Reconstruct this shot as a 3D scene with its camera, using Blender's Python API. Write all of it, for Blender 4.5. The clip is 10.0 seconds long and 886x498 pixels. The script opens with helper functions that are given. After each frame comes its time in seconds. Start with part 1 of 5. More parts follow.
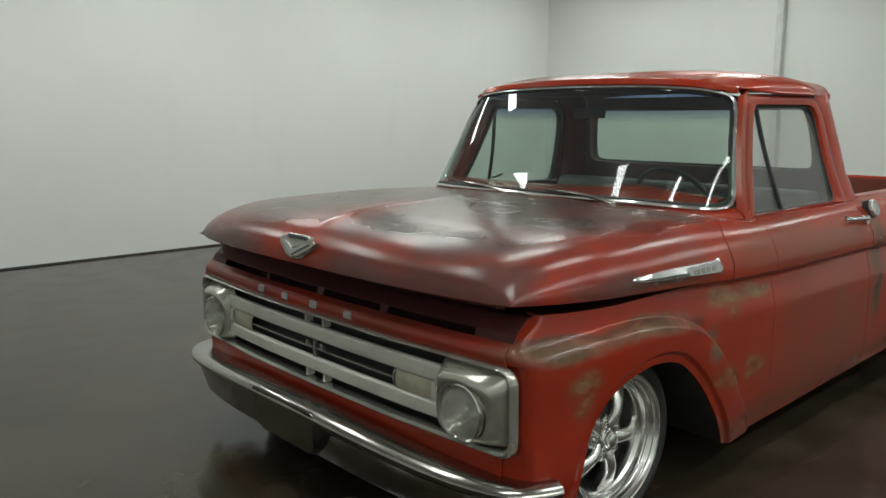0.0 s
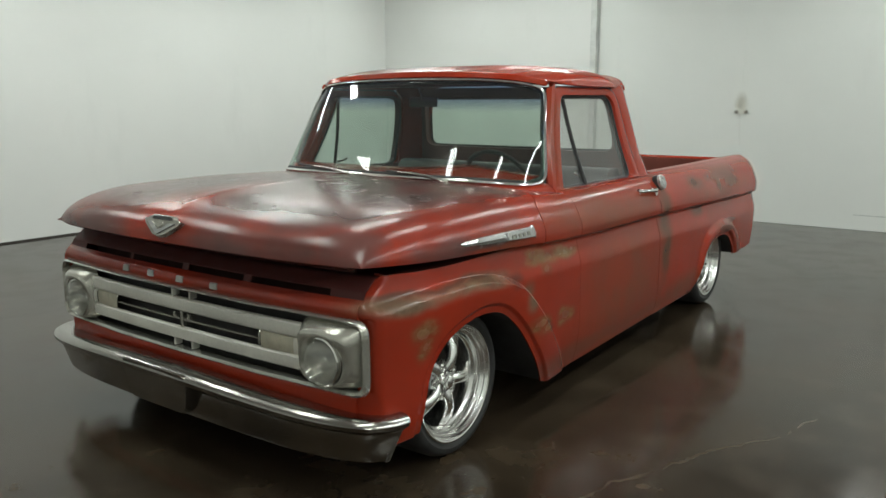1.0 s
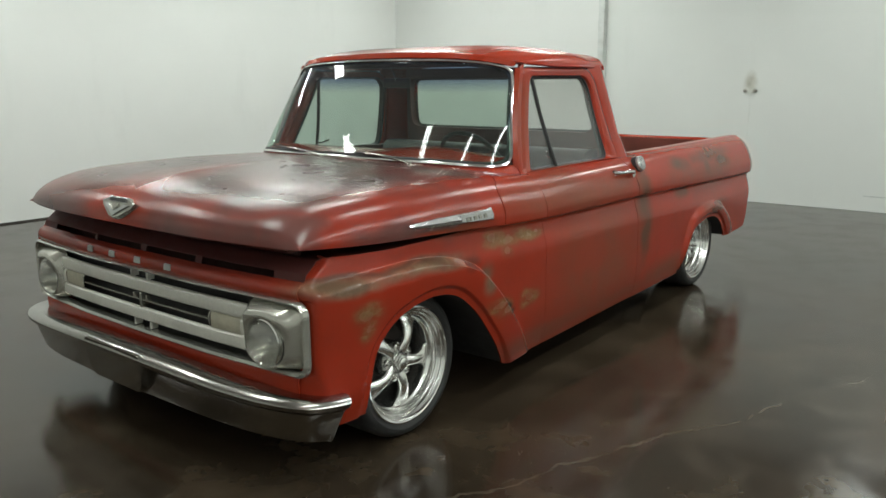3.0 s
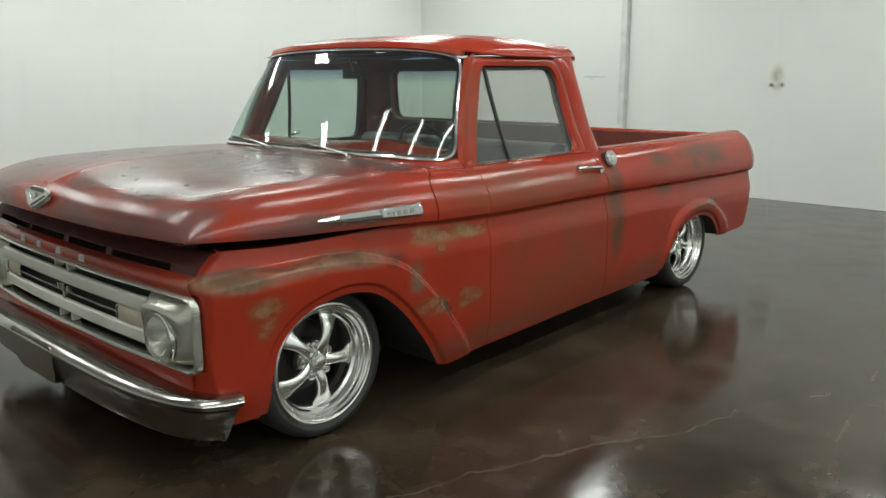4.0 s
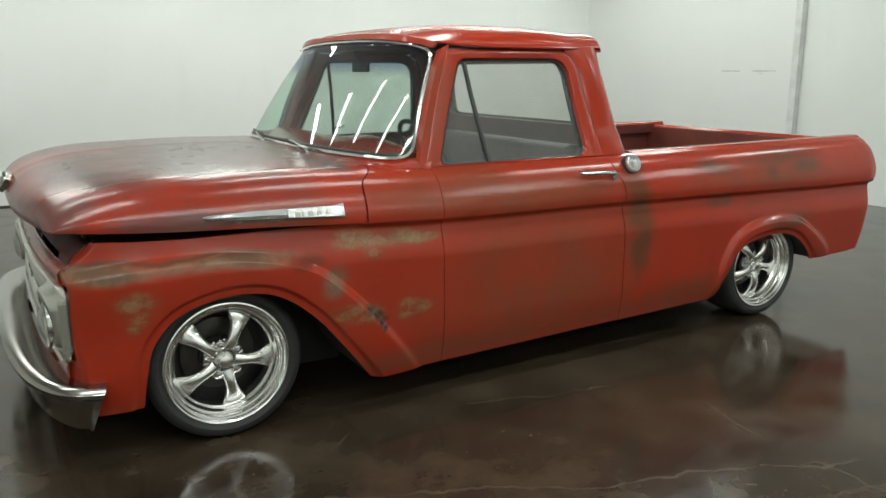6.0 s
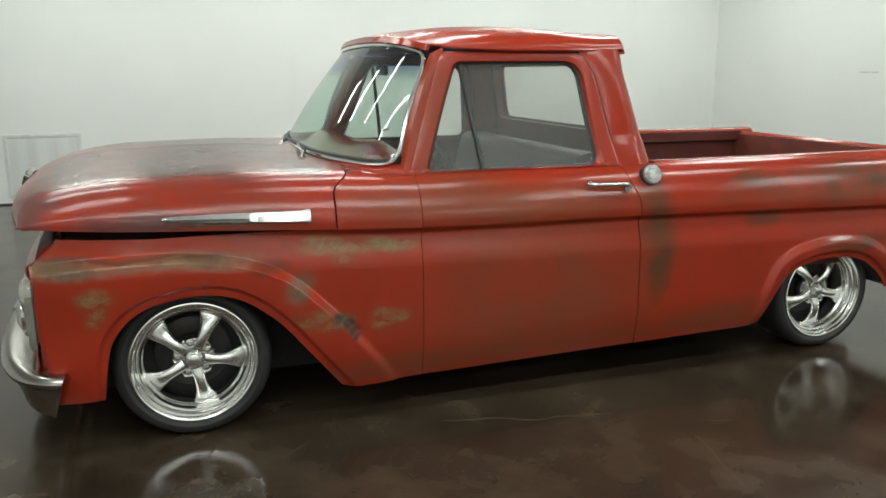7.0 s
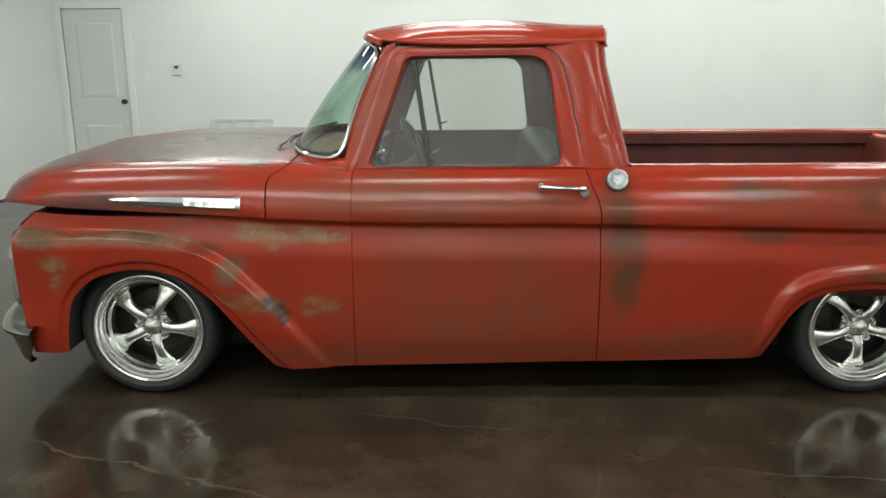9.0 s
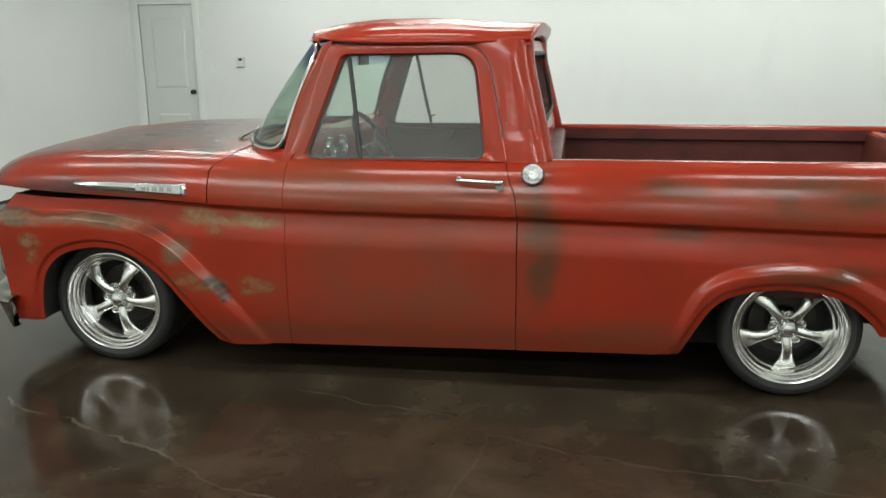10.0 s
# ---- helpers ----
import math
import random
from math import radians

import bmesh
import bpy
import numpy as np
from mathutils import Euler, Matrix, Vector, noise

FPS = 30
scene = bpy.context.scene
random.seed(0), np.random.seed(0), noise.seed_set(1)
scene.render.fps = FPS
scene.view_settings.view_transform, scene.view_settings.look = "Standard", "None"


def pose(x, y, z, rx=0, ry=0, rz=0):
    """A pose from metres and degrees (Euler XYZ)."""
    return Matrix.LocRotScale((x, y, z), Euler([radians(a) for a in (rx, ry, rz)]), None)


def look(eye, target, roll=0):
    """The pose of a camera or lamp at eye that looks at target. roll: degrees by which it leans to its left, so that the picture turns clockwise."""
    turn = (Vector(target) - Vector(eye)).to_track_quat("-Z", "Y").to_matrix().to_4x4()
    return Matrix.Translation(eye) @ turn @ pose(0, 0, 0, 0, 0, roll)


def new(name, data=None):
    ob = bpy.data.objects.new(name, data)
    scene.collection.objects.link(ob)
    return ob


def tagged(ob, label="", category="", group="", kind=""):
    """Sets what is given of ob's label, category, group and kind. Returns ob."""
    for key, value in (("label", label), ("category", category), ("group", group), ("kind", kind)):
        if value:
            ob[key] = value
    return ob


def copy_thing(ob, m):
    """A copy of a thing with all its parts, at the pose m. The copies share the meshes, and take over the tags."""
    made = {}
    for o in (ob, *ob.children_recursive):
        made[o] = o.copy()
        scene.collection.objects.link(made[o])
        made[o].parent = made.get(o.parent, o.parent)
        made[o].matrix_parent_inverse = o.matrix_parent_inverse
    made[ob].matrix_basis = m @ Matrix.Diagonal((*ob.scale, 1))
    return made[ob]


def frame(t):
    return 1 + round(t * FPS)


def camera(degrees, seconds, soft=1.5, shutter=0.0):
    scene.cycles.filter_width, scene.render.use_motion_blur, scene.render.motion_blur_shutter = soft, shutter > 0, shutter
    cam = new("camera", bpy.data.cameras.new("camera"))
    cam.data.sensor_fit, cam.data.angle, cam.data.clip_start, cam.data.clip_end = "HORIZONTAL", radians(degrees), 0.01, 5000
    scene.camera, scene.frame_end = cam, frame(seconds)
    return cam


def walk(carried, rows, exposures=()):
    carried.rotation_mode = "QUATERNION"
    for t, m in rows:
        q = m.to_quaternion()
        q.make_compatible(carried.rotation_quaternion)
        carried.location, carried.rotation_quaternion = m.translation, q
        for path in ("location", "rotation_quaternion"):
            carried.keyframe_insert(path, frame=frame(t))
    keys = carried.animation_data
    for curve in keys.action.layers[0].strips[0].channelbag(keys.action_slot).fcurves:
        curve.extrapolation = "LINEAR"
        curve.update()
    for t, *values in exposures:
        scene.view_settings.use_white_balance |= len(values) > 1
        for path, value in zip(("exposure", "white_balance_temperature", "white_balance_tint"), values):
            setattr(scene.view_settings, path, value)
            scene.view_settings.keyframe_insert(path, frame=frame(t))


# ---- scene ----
cam = camera(57.8, 10.0, soft=1.5)
PATH = [
    (0, (-2.080, -2.365, 1.345), (-0.752, -0.902, 1.017), 0.0),
    (0.5, (-2.265, -2.480, 1.358), (-0.832, -1.132, 1.016), -0.3),
    (1, (-2.39, -2.64, 1.363), (-0.811, -1.467, 1.001), -0.1),
    (1.5, (-2.434, -2.674, 1.369), (-0.821, -1.552, 0.996), 0.1),
    (2, (-2.408, -2.692, 1.375), (-0.806, -1.559, 0.99), 0.0),
    (3.5, (-2.018, -3.021, 1.363), (-0.541, -1.739, 0.944), -0.3),
    (4, (-1.778, -3.187, 1.349), (-0.347, -1.856, 0.926), -0.2),
    (4.5, (-1.562, -3.347, 1.347), (-0.185, -1.96, 0.925), -0.3),
    (5, (-1.277, -3.49, 1.343), (-0.017, -1.995, 0.921), -0.1),
    (5.5, (-1.022, -3.608, 1.342), (0.116, -2.022, 0.911), -0.0),
    (7, (-0.013, -3.905, 1.355), (0.611, -2.055, 0.921), -0.2),
    (7.5, (0.288, -3.958, 1.36), (0.75, -2.062, 0.923), -0.0),
    (8, (0.641, -4.002, 1.359), (0.904, -2.07, 0.913), -0.0),
    (8.5, (0.979, -4.053, 1.368), (1.098, -2.111, 0.904), -0.2),
    (9, (1.326, -4.071, 1.376), (1.276, -2.125, 0.918), -0.4),
    (9.5, (1.673, -4.111, 1.389), (1.481, -2.176, 0.921), -0.4),
    (10, (2.098, -4.153, 1.402), (1.777, -2.238, 0.922), -0.5),
]
walk(cam, [(t, look(eye, target, roll)) for t, eye, target, roll in PATH],
     exposures=[(0, -0.68), (0.5, -0.54), (1, -0.43), (2, -0.37), (4.5, -0.22), (7, -0.14), (8.5, -0.08), (10, -0.1)])

# ---- world: a closed showroom, no daylight ----
world = bpy.data.worlds.new("world")
world.use_nodes = True
world.node_tree.nodes["Background"].inputs[0].default_value = (0.5, 0.52, 0.5, 1)
world.node_tree.nodes["Background"].inputs[1].default_value = 0.05
scene.world = world

# room in metres: truck's front axle at the origin, +x to its tail, +y to its right
X0, X1, Y0, Y1, ZC = -3.41, 7.0, -7.2, 5.4, 3.1
TUBE = 35.5


# ---------------------------------------------------------------- materials
class Mat:
    """A small node builder."""

    def __init__(self, name):
        self.m = bpy.data.materials.new(name)
        self.m.use_nodes = True
        self.t = self.m.node_tree
        self.n, self.l = self.t.nodes, self.t.links
        self.b = self.n["Principled BSDF"]
        self.out = self.n["Material Output"]
        self.co = self.n.new("ShaderNodeTexCoord").outputs["Object"]

    def link(self, a, b):
        if isinstance(a, (int, float)):
            b.default_value = a
        elif isinstance(a, tuple):
            b.default_value = (*a, 1) if len(b.default_value) == 4 and len(a) == 3 else a
        else:
            self.l.new(a, b)

    def math(self, op, a, b=0.0, c=0.0, clamp=False):
        n = self.n.new("ShaderNodeMath")
        n.operation, n.use_clamp = op, clamp
        for v, s in zip((a, b, c), n.inputs):
            self.link(v, s)
        return n.outputs[0]

    def vmath(self, op, a, b=(0, 0, 0)):
        n = self.n.new("ShaderNodeVectorMath")
        n.operation = op
        self.link(a, n.inputs[0]), self.link(b, n.inputs[1])
        return n.outputs["Value" if op == "LENGTH" else "Vector"]

    def noise(self, scale, detail=4.0, rough=0.55, co=None, colour=False, stretch=None):
        n = self.n.new("ShaderNodeTexNoise")
        co = co or self.co
        if stretch:
            co = self.vmath("MULTIPLY", co, stretch)
        self.link(co, n.inputs["Vector"])
        n.inputs["Scale"].default_value, n.inputs["Detail"].default_value, n.inputs["Roughness"].default_value = scale, detail, rough
        return n.outputs["Color" if colour else 0]

    def ramp(self, v, a, b, lo=0.0, hi=1.0, smooth=True):
        n = self.n.new("ShaderNodeMapRange")
        n.interpolation_type = "SMOOTHSTEP" if smooth else "LINEAR"
        for x, s in zip((v, a, b, lo, hi), n.inputs):
            self.link(x, s)
        return n.outputs[0]

    def mix(self, f, a, b):
        n = self.n.new("ShaderNodeMix")
        n.data_type = "RGBA"
        self.link(f, n.inputs["Factor"]), self.link(a, n.inputs[6]), self.link(b, n.inputs[7])
        return n.outputs[2]

    def bump(self, h, strength=0.2, dist=0.01):
        n = self.n.new("ShaderNodeBump")
        n.inputs["Strength"].default_value, n.inputs["Distance"].default_value = strength, dist
        self.link(h, n.inputs["Height"])
        self.link(n.outputs[0], self.b.inputs["Normal"])

    def set(self, **kw):
        names = {"color": "Base Color", "rough": "Roughness", "metal": "Metallic", "coat": "Coat Weight", "coatr": "Coat Roughness", "spec": "Specular IOR Level", "emit": "Emission Color", "power": "Emission Strength"}
        for k, v in kw.items():
            self.link(v, self.b.inputs[names[k]])
        return self.m


def plain(name, color, rough=0.5, metal=0.0, vary=0.12, scale=9.0, bumps=0.0, **kw):
    """A surface with two scales of variation in colour and gloss."""
    m = Mat(name)
    a, b = m.noise(scale), m.noise(scale * 14, 2)
    f = m.math("ADD", m.math("MULTIPLY", a, 0.7), m.math("MULTIPLY", b, 0.3))
    dark, light = tuple(c * (1 - vary) for c in color), tuple(min(1, c * (1 + vary)) for c in color)
    m.set(color=m.mix(m.ramp(f, 0.3, 0.7), dark, light), rough=m.ramp(f, 0.3, 0.7, rough * 0.8, min(1, rough * 1.25)), metal=metal, **kw)
    if bumps:
        m.bump(b, bumps, 0.004)
    return m.m


def paint_material():
    m = Mat("worn_red_paint")
    warp = m.vmath("SUBTRACT", m.noise(4, 2, 0.5, colour=True), (0.5, 0.5, 0.5))
    co = m.vmath("ADD", m.co, m.vmath("MULTIPLY", warp, (0.20, 0.18, 0.07)))

    big, mid, fine = m.noise(1.6, 5), m.noise(11, 5, 0.6), m.noise(60, 3)
    soft_mid = m.noise(6, 1.5, 0.5)

    def blobs(rows, soft=0.45, square=False, rag=None):
        out = None
        for cx, cy, cz, rx, ry, rz in rows:
            d = m.vmath("MULTIPLY", m.vmath("SUBTRACT", co, (cx, cy, cz)), (1 / rx, 1 / ry, 1 / rz))
            d = m.vmath("LENGTH", m.vmath("MULTIPLY", d, d) if square else d)
            d = m.math("ADD", d, m.math("MULTIPLY", m.math("SUBTRACT", rag or mid, 0.5), 0.7 * soft))
            v = m.ramp(d, 1.0 + soft, 1.0 - soft, 0.0, 1.0)
            out = v if out is None else m.math("MAXIMUM", out, v)
        return out

    streak = m.noise(5, 4, 0.6, stretch=(1.0, 1.0, 0.15))
    along = m.noise(7, 4, 0.62, stretch=(0.5, 1.0, 1.2))
    red = m.mix(m.ramp(big, 0.35, 0.7), PAINT_RED, PAINT_RED2)
    red = m.mix(m.math("MULTIPLY", m.ramp(mid, 0.5, 0.72), 0.2), red, (0.20, 0.035, 0.016))
    # sun-faded, brownish parts of the belt and the upper door
    faded = blobs([(0.95, -0.97, 0.86, 0.35, 0.3, 0.08), (1.35, -0.97, 0.83, 0.5, 0.3, 0.07), (0.25, -0.95, 0.82, 0.2, 0.3, 0.05), (1.40, -0.98, 0.42, 0.48, 0.3, 0.30), (2.9, -0.9, 0.8, 0.55, 0.3, 0.06), (0.97, -0.80, 1.2, 0.10, 0.2, 0.28), (1.0, -0.98, 0.22, 1.2, 0.3, 0.05), (2.3, -0.98, 0.25, 0.3, 0.3, 0.08)], 0.7)
    roof = blobs([(1.42, 0.0, 1.585, 0.72, 0.9, 0.095)], 0.4)
    col = m.mix(m.math("MULTIPLY", faded, m.ramp(m.noise(3.0, 3), 0.35, 0.62, 0.45, 0.80)), red, (0.175, 0.050, 0.024))
    col = m.mix(m.math("MULTIPLY", roof, 0.7), col, (0.13, 0.040, 0.020))
    # bare grey primer on the hood and roof
    grey = blobs([(0.03, -0.45, 0.99, 0.60, 0.44, 0.35), (0.04, 0.50, 0.99, 0.62, 0.45, 0.35), (0.27, 0.0, 1.0, 0.34, 0.25, 0.35), (0.44, -0.76, 0.96, 0.12, 0.13, 0.08)], 0.6, True, soft_mid)
    # nose: grey primer patches, plus a grey sheen painted along the tip
    tip = blobs([(-0.60, -0.50, 0.86, 0.08, 0.32, 0.08), (-0.52, -0.84, 0.87, 0.13, 0.12, 0.07), (-0.57, 0.60, 0.87, 0.09, 0.35, 0.07)], 0.7, True, soft_mid)
    sides = blobs([(-0.12, -0.97, 0.84, 0.19, 0.12, 0.045), (0.12, -0.97, 0.828, 0.2, 0.12, 0.012), (1.2, 0.35, 1.55, 0.4, 0.4, 0.05), (1.7, -0.40, 1.55, 0.2, 0.2, 0.03)], 0.6)
    grey = m.math("MAXIMUM", m.math("MAXIMUM", grey, m.math("MULTIPLY", tip, 0.82)), m.math("MULTIPLY", sides, 0.85))
    patchy = m.math("MULTIPLY", grey, m.ramp(m.noise(3.2, 1.5), 0.36, 0.56, 0.80, 1.0))
    col = m.mix(patchy, col, m.mix(m.ramp(soft_mid, 0.3, 0.7), (0.066, 0.042, 0.038), (0.088, 0.058, 0.054)))
    # dark stains on the flanks
    dark = blobs([(1.965, -0.96, 0.72, 0.068, 0.4, 0.20), (1.97, -0.96, 0.52, 0.05, 0.4, 0.13), (2.47, -0.93, 0.875, 0.12, 0.3, 0.035), (2.98, -0.9, 0.885, 0.33, 0.3, 0.032), (2.9, -0.9, 0.84, 0.06, 0.3, 0.05), (3.2, -0.9, 0.84, 0.12, 0.3, 0.04), (2.52, -0.95, 0.69, 0.085, 0.3, 0.035),
                  (3.05, -0.98, 0.55, 0.2, 0.3, 0.03)], 0.75)
    col = m.mix(m.math("MULTIPLY", dark, m.ramp(streak, 0.35, 0.6, 0.55, 0.8)), col, (0.072, 0.042, 0.020))
    spot = blobs([(0.53, -1.0, 0.437, 0.026, 0.2, 0.018), (0.56, -1.0, 0.412, 0.026, 0.2, 0.020), (0.59, -1.0, 0.388, 0.022, 0.2, 0.016), (0.615, -1.0, 0.367, 0.016, 0.2, 0.011)], 0.6)
    # green-tan bare patches on the front wing, ragged at the edge
    tan = blobs([(-0.31, -1.0, 0.590, 0.050, 0.2, 0.038), (-0.30, -1.0, 0.53, 0.035, 0.2, 0.045), (0.50, -0.98, 0.712, 0.11, 0.2, 0.034), (0.60, -0.98, 0.698, 0.12, 0.2, 0.030), (0.76, -0.98, 0.715, 0.12, 0.2, 0.026), (0.58, -0.98, 0.655, 0.05, 0.2, 0.025), (0.46, -1.02, 0.455, 0.06, 0.2, 0.030), (0.52, -1.02, 0.425, 0.06, 0.2, 0.030), (0.73, -1.0, 0.425, 0.065, 0.2, 0.036)], 0.95)
    # tan-grey crest band: bare primer, with the crest's highlight put into the colour
    crest = blobs([(-0.38, -1.0, 0.690, 0.17, 0.2, 0.026), (-0.12, -1.0, 0.697, 0.22, 0.2, 0.026), (0.08, -1.0, 0.686, 0.16, 0.2, 0.024), (0.40, -1.02, 0.575, 0.05, 0.2, 0.05)], 0.7)
    col = m.mix(m.math("MULTIPLY", crest, m.ramp(along, 0.30, 0.60, 0.55, 0.95)), col, m.mix(m.ramp(mid, 0.35, 0.65), (0.115, 0.078, 0.048), (0.19, 0.135, 0.085)))
    # thin dark brown lines along the upper edge of the crest
    crest_dark = blobs([(-0.20, -1.0, 0.716, 0.28, 0.2, 0.007), (0.05, -1.0, 0.705, 0.10, 0.2, 0.007), (0.27, -1.0, 0.655, 0.06, 0.2, 0.02)], 0.8)
    col = m.mix(m.math("MULTIPLY", crest_dark, 0.6), col, (0.05, 0.032, 0.022))
    chips = m.noise(10, 5, 0.62, stretch=(0.7, 1.0, 1.5))
    haze = m.math("MULTIPLY", tan, m.ramp(along, 0.30, 0.66, 0.30, 0.75))
    col = m.mix(haze, col, (0.165, 0.062, 0.026))
    core = m.math("MULTIPLY", m.ramp(tan, 0.15, 0.9), m.ramp(chips, 0.40, 0.64))
    col = m.mix(m.math("MULTIPLY", core, 0.66), col, m.mix(m.ramp(fine, 0.3, 0.7), (0.185, 0.125, 0.050), (0.26, 0.19, 0.09)))
    col = m.mix(m.math("MULTIPLY", spot, 0.95), col, (0.030, 0.022, 0.014))
    # specks and runs
    col = m.mix(m.math("MULTIPLY", m.ramp(fine, 0.62, 0.75), 0.12), col, (0.10, 0.05, 0.035))
    col = m.mix(m.math("MULTIPLY", m.ramp(streak, 0.55, 0.8), 0.10), col, (0.12, 0.05, 0.03))
    rough = m.math("ADD", m.math("ADD", m.ramp(mid, 0.3, 0.7, 0.17, 0.22), m.math("MULTIPLY", tan, 0.08)), m.math("ADD", m.math("MULTIPLY", faded, 0.03), m.math("ADD", m.math("MULTIPLY", roof, 0.22), m.math("MULTIPLY", patchy, 0.06))))
    m.bump(m.noise(3.5, 1), 0.05, 0.012)
    return m.set(color=col, rough=rough, spec=m.ramp(roof, 0.0, 1.0, 0.36, 0.14))


def floor_material():
    m = Mat("stained_concrete")
    warp = m.vmath("SUBTRACT", m.noise(1.3, 5, 0.6, colour=True), (0.5, 0.5, 0.5))
    co = m.vmath("ADD", m.co, m.vmath("MULTIPLY", warp, (0.3, 0.3, 0.0)))
    big, mid, fine = m.noise(0.8, 6, 0.6, co=co), m.noise(3.6, 4, 0.55), m.noise(70, 3)
    col = m.mix(m.ramp(big, 0.3, 0.7), FLOOR_A, FLOOR_B)
    col = m.mix(m.math("MULTIPLY", m.ramp(mid, 0.40, 0.78), 0.7), col, FLOOR_C)
    col = m.mix(m.math("MULTIPLY", m.ramp(fine, 0.6, 0.75), 0.4), col, (0.07, 0.055, 0.042))
    fleck = m.noise(9, 3, 0.6)
    col = m.mix(m.math("MULTIPLY", m.ramp(fleck, 0.5, 0.75), 0.22), col, (0.080, 0.058, 0.036))
    v = m.n.new("ShaderNodeTexVoronoi")
    v.feature = "DISTANCE_TO_EDGE"
    m.link(co, v.inputs["Vector"])
    v.inputs["Scale"].default_value = 0.33
    crack = m.math("MULTIPLY", m.ramp(v.outputs["Distance"], 0.0022, 0.0), m.ramp(m.noise(1.1, 2), 0.44, 0.60))
    col = m.mix(m.math("MULTIPLY", crack, 0.30), col, (0.12, 0.092, 0.068))
    # long pale hairline cracks that wander beside the truck
    sep = m.n.new("ShaderNodeSeparateXYZ")
    m.link(co, sep.inputs[0])
    x, y = sep.outputs[0], sep.outputs[1]
    wander = m.math("MULTIPLY", m.math("SUBTRACT", m.noise(2.6, 4, 0.6), 0.5), 0.28)
    for a, b, x0, x1 in ((-1.46, -0.40, -0.5, 2.2), (-2.62, 0.16, 0.4, 3.6)):
        d = m.math("ABSOLUTE", m.math("SUBTRACT", m.math("ADD", m.math("MULTIPLY", x, b), m.math("ADD", wander, a)), y))
        span = m.math("MULTIPLY", m.ramp(x, x0, x0 + 0.3), m.ramp(x, x1, x1 - 0.3))
        vein = m.math("MULTIPLY", m.math("MULTIPLY", m.ramp(d, 0.011, 0.002), span), m.ramp(m.noise(4.0, 3), 0.35, 0.6, 0.25, 1.0))
        col = m.mix(m.math("MULTIPLY", vein, 0.32), col, (0.17, 0.14, 0.105))
    m.bump(m.math("ADD", m.math("MULTIPLY", m.noise(3.0, 3), 0.5), m.math("MULTIPLY", fine, 0.03)), 0.05, 0.02)
    return m.set(color=col, rough=m.ramp(mid, 0.3, 0.7, 0.10, 0.20), spec=0.31)


def wall_material(name, color):
    m = Mat(name)
    big, fine, smear = m.noise(0.7, 4), m.noise(120, 2), m.noise(2.5, 5, 0.6, stretch=(1, 1, 0.3))
    col = m.mix(m.ramp(big, 0.3, 0.7), tuple(c * 0.96 for c in color), color)
    col = m.mix(m.math("MULTIPLY", m.ramp(smear, 0.58, 0.78), 0.12), col, tuple(c * 0.7 for c in color))
    m.bump(fine, 0.08, 0.003)
    return m.set(color=col, rough=0.55)


def glass_material(name, tint, shade=None, dust_haze=0.03):
    """Thin tinted pane: clear with a fresnel gloss; shade: a darker band above that height."""
    m = Mat(name)
    tr, gl, di = (m.n.new("ShaderNodeBsdf" + k) for k in ("Transparent", "Glossy", "Diffuse"))
    col = tint
    if shade:
        sep = m.n.new("ShaderNodeSeparateXYZ")
        m.link(m.co, sep.inputs[0])
        col = m.mix(m.ramp(sep.outputs[2], shade[0], shade[1]), tint, shade[2])
    m.link(col, tr.inputs[0])
    gl.inputs["Roughness"].default_value = 0.02
    di.inputs[0].default_value = (0.5, 0.5, 0.48, 1)
    fr = m.n.new("ShaderNodeLayerWeight")
    fr.inputs[0].default_value = 0.5
    gloss = m.math("ADD", 0.05, m.math("MULTIPLY", m.math("POWER", fr.outputs["Facing"], 4.5), 0.8))
    # pale diffuse film over the pane
    dusty = m.n.new("ShaderNodeMixShader")
    m.link(m.math("MULTIPLY", m.ramp(m.noise(2.5, 2), 0.3, 0.7, 0.75, 1.0), dust_haze * 1.2), dusty.inputs[0])
    m.link(tr.outputs[0], dusty.inputs[1]), m.link(di.outputs[0], dusty.inputs[2])
    mixs = m.n.new("ShaderNodeMixShader")
    m.link(gloss, mixs.inputs[0]), m.link(dusty.outputs[0], mixs.inputs[1]), m.link(gl.outputs[0], mixs.inputs[2])
    m.link(mixs.outputs[0], m.out.inputs[0])
    return m.m


def lamp_material(name, color, power):
    m = Mat(name)
    return m.set(color=(0.8, 0.8, 0.8), emit=color, power=power)


PAINT_RED, PAINT_RED2 = (0.320, 0.0270, 0.0102), (0.265, 0.027, 0.0108)
FLOOR_A, FLOOR_B, FLOOR_C = (0.019, 0.0134, 0.0092), (0.047, 0.033, 0.0212), (0.072, 0.053, 0.0345)
PAINT = paint_material()
FLOOR = floor_material()
WALL = wall_material("white_wall_paint", (0.755, 0.765, 0.74))
LEAF = wall_material("grey_white_door_paint", (0.65, 0.67, 0.64))
DOORWHITE = wall_material("white_door_paint", (0.77, 0.79, 0.76))
CEIL = wall_material("ceiling_paint", (0.7, 0.7, 0.68))
VENTGREY = plain("grey_vent_paint", (0.62, 0.64, 0.62), 0.6)
CHROME = plain("chrome", (0.72, 0.72, 0.70), 0.10, 1.0, 0.06, 12)
OLDCHROME = plain("pitted_chrome", (0.345, 0.33, 0.305), 0.19, 1.0, 0.12, 5)
POLISHED = plain("polished_aluminium", (0.86, 0.86, 0.84), 0.19, 1.0, 0.05, 10)
GRILLE_WHITE = plain("aged_white_metal", (0.56, 0.545, 0.49), 0.40, 0.15, 0.10, 6)
SILVER = plain("dull_silver_metal", (0.47, 0.46, 0.41), 0.22, 0.75, 0.07, 5)
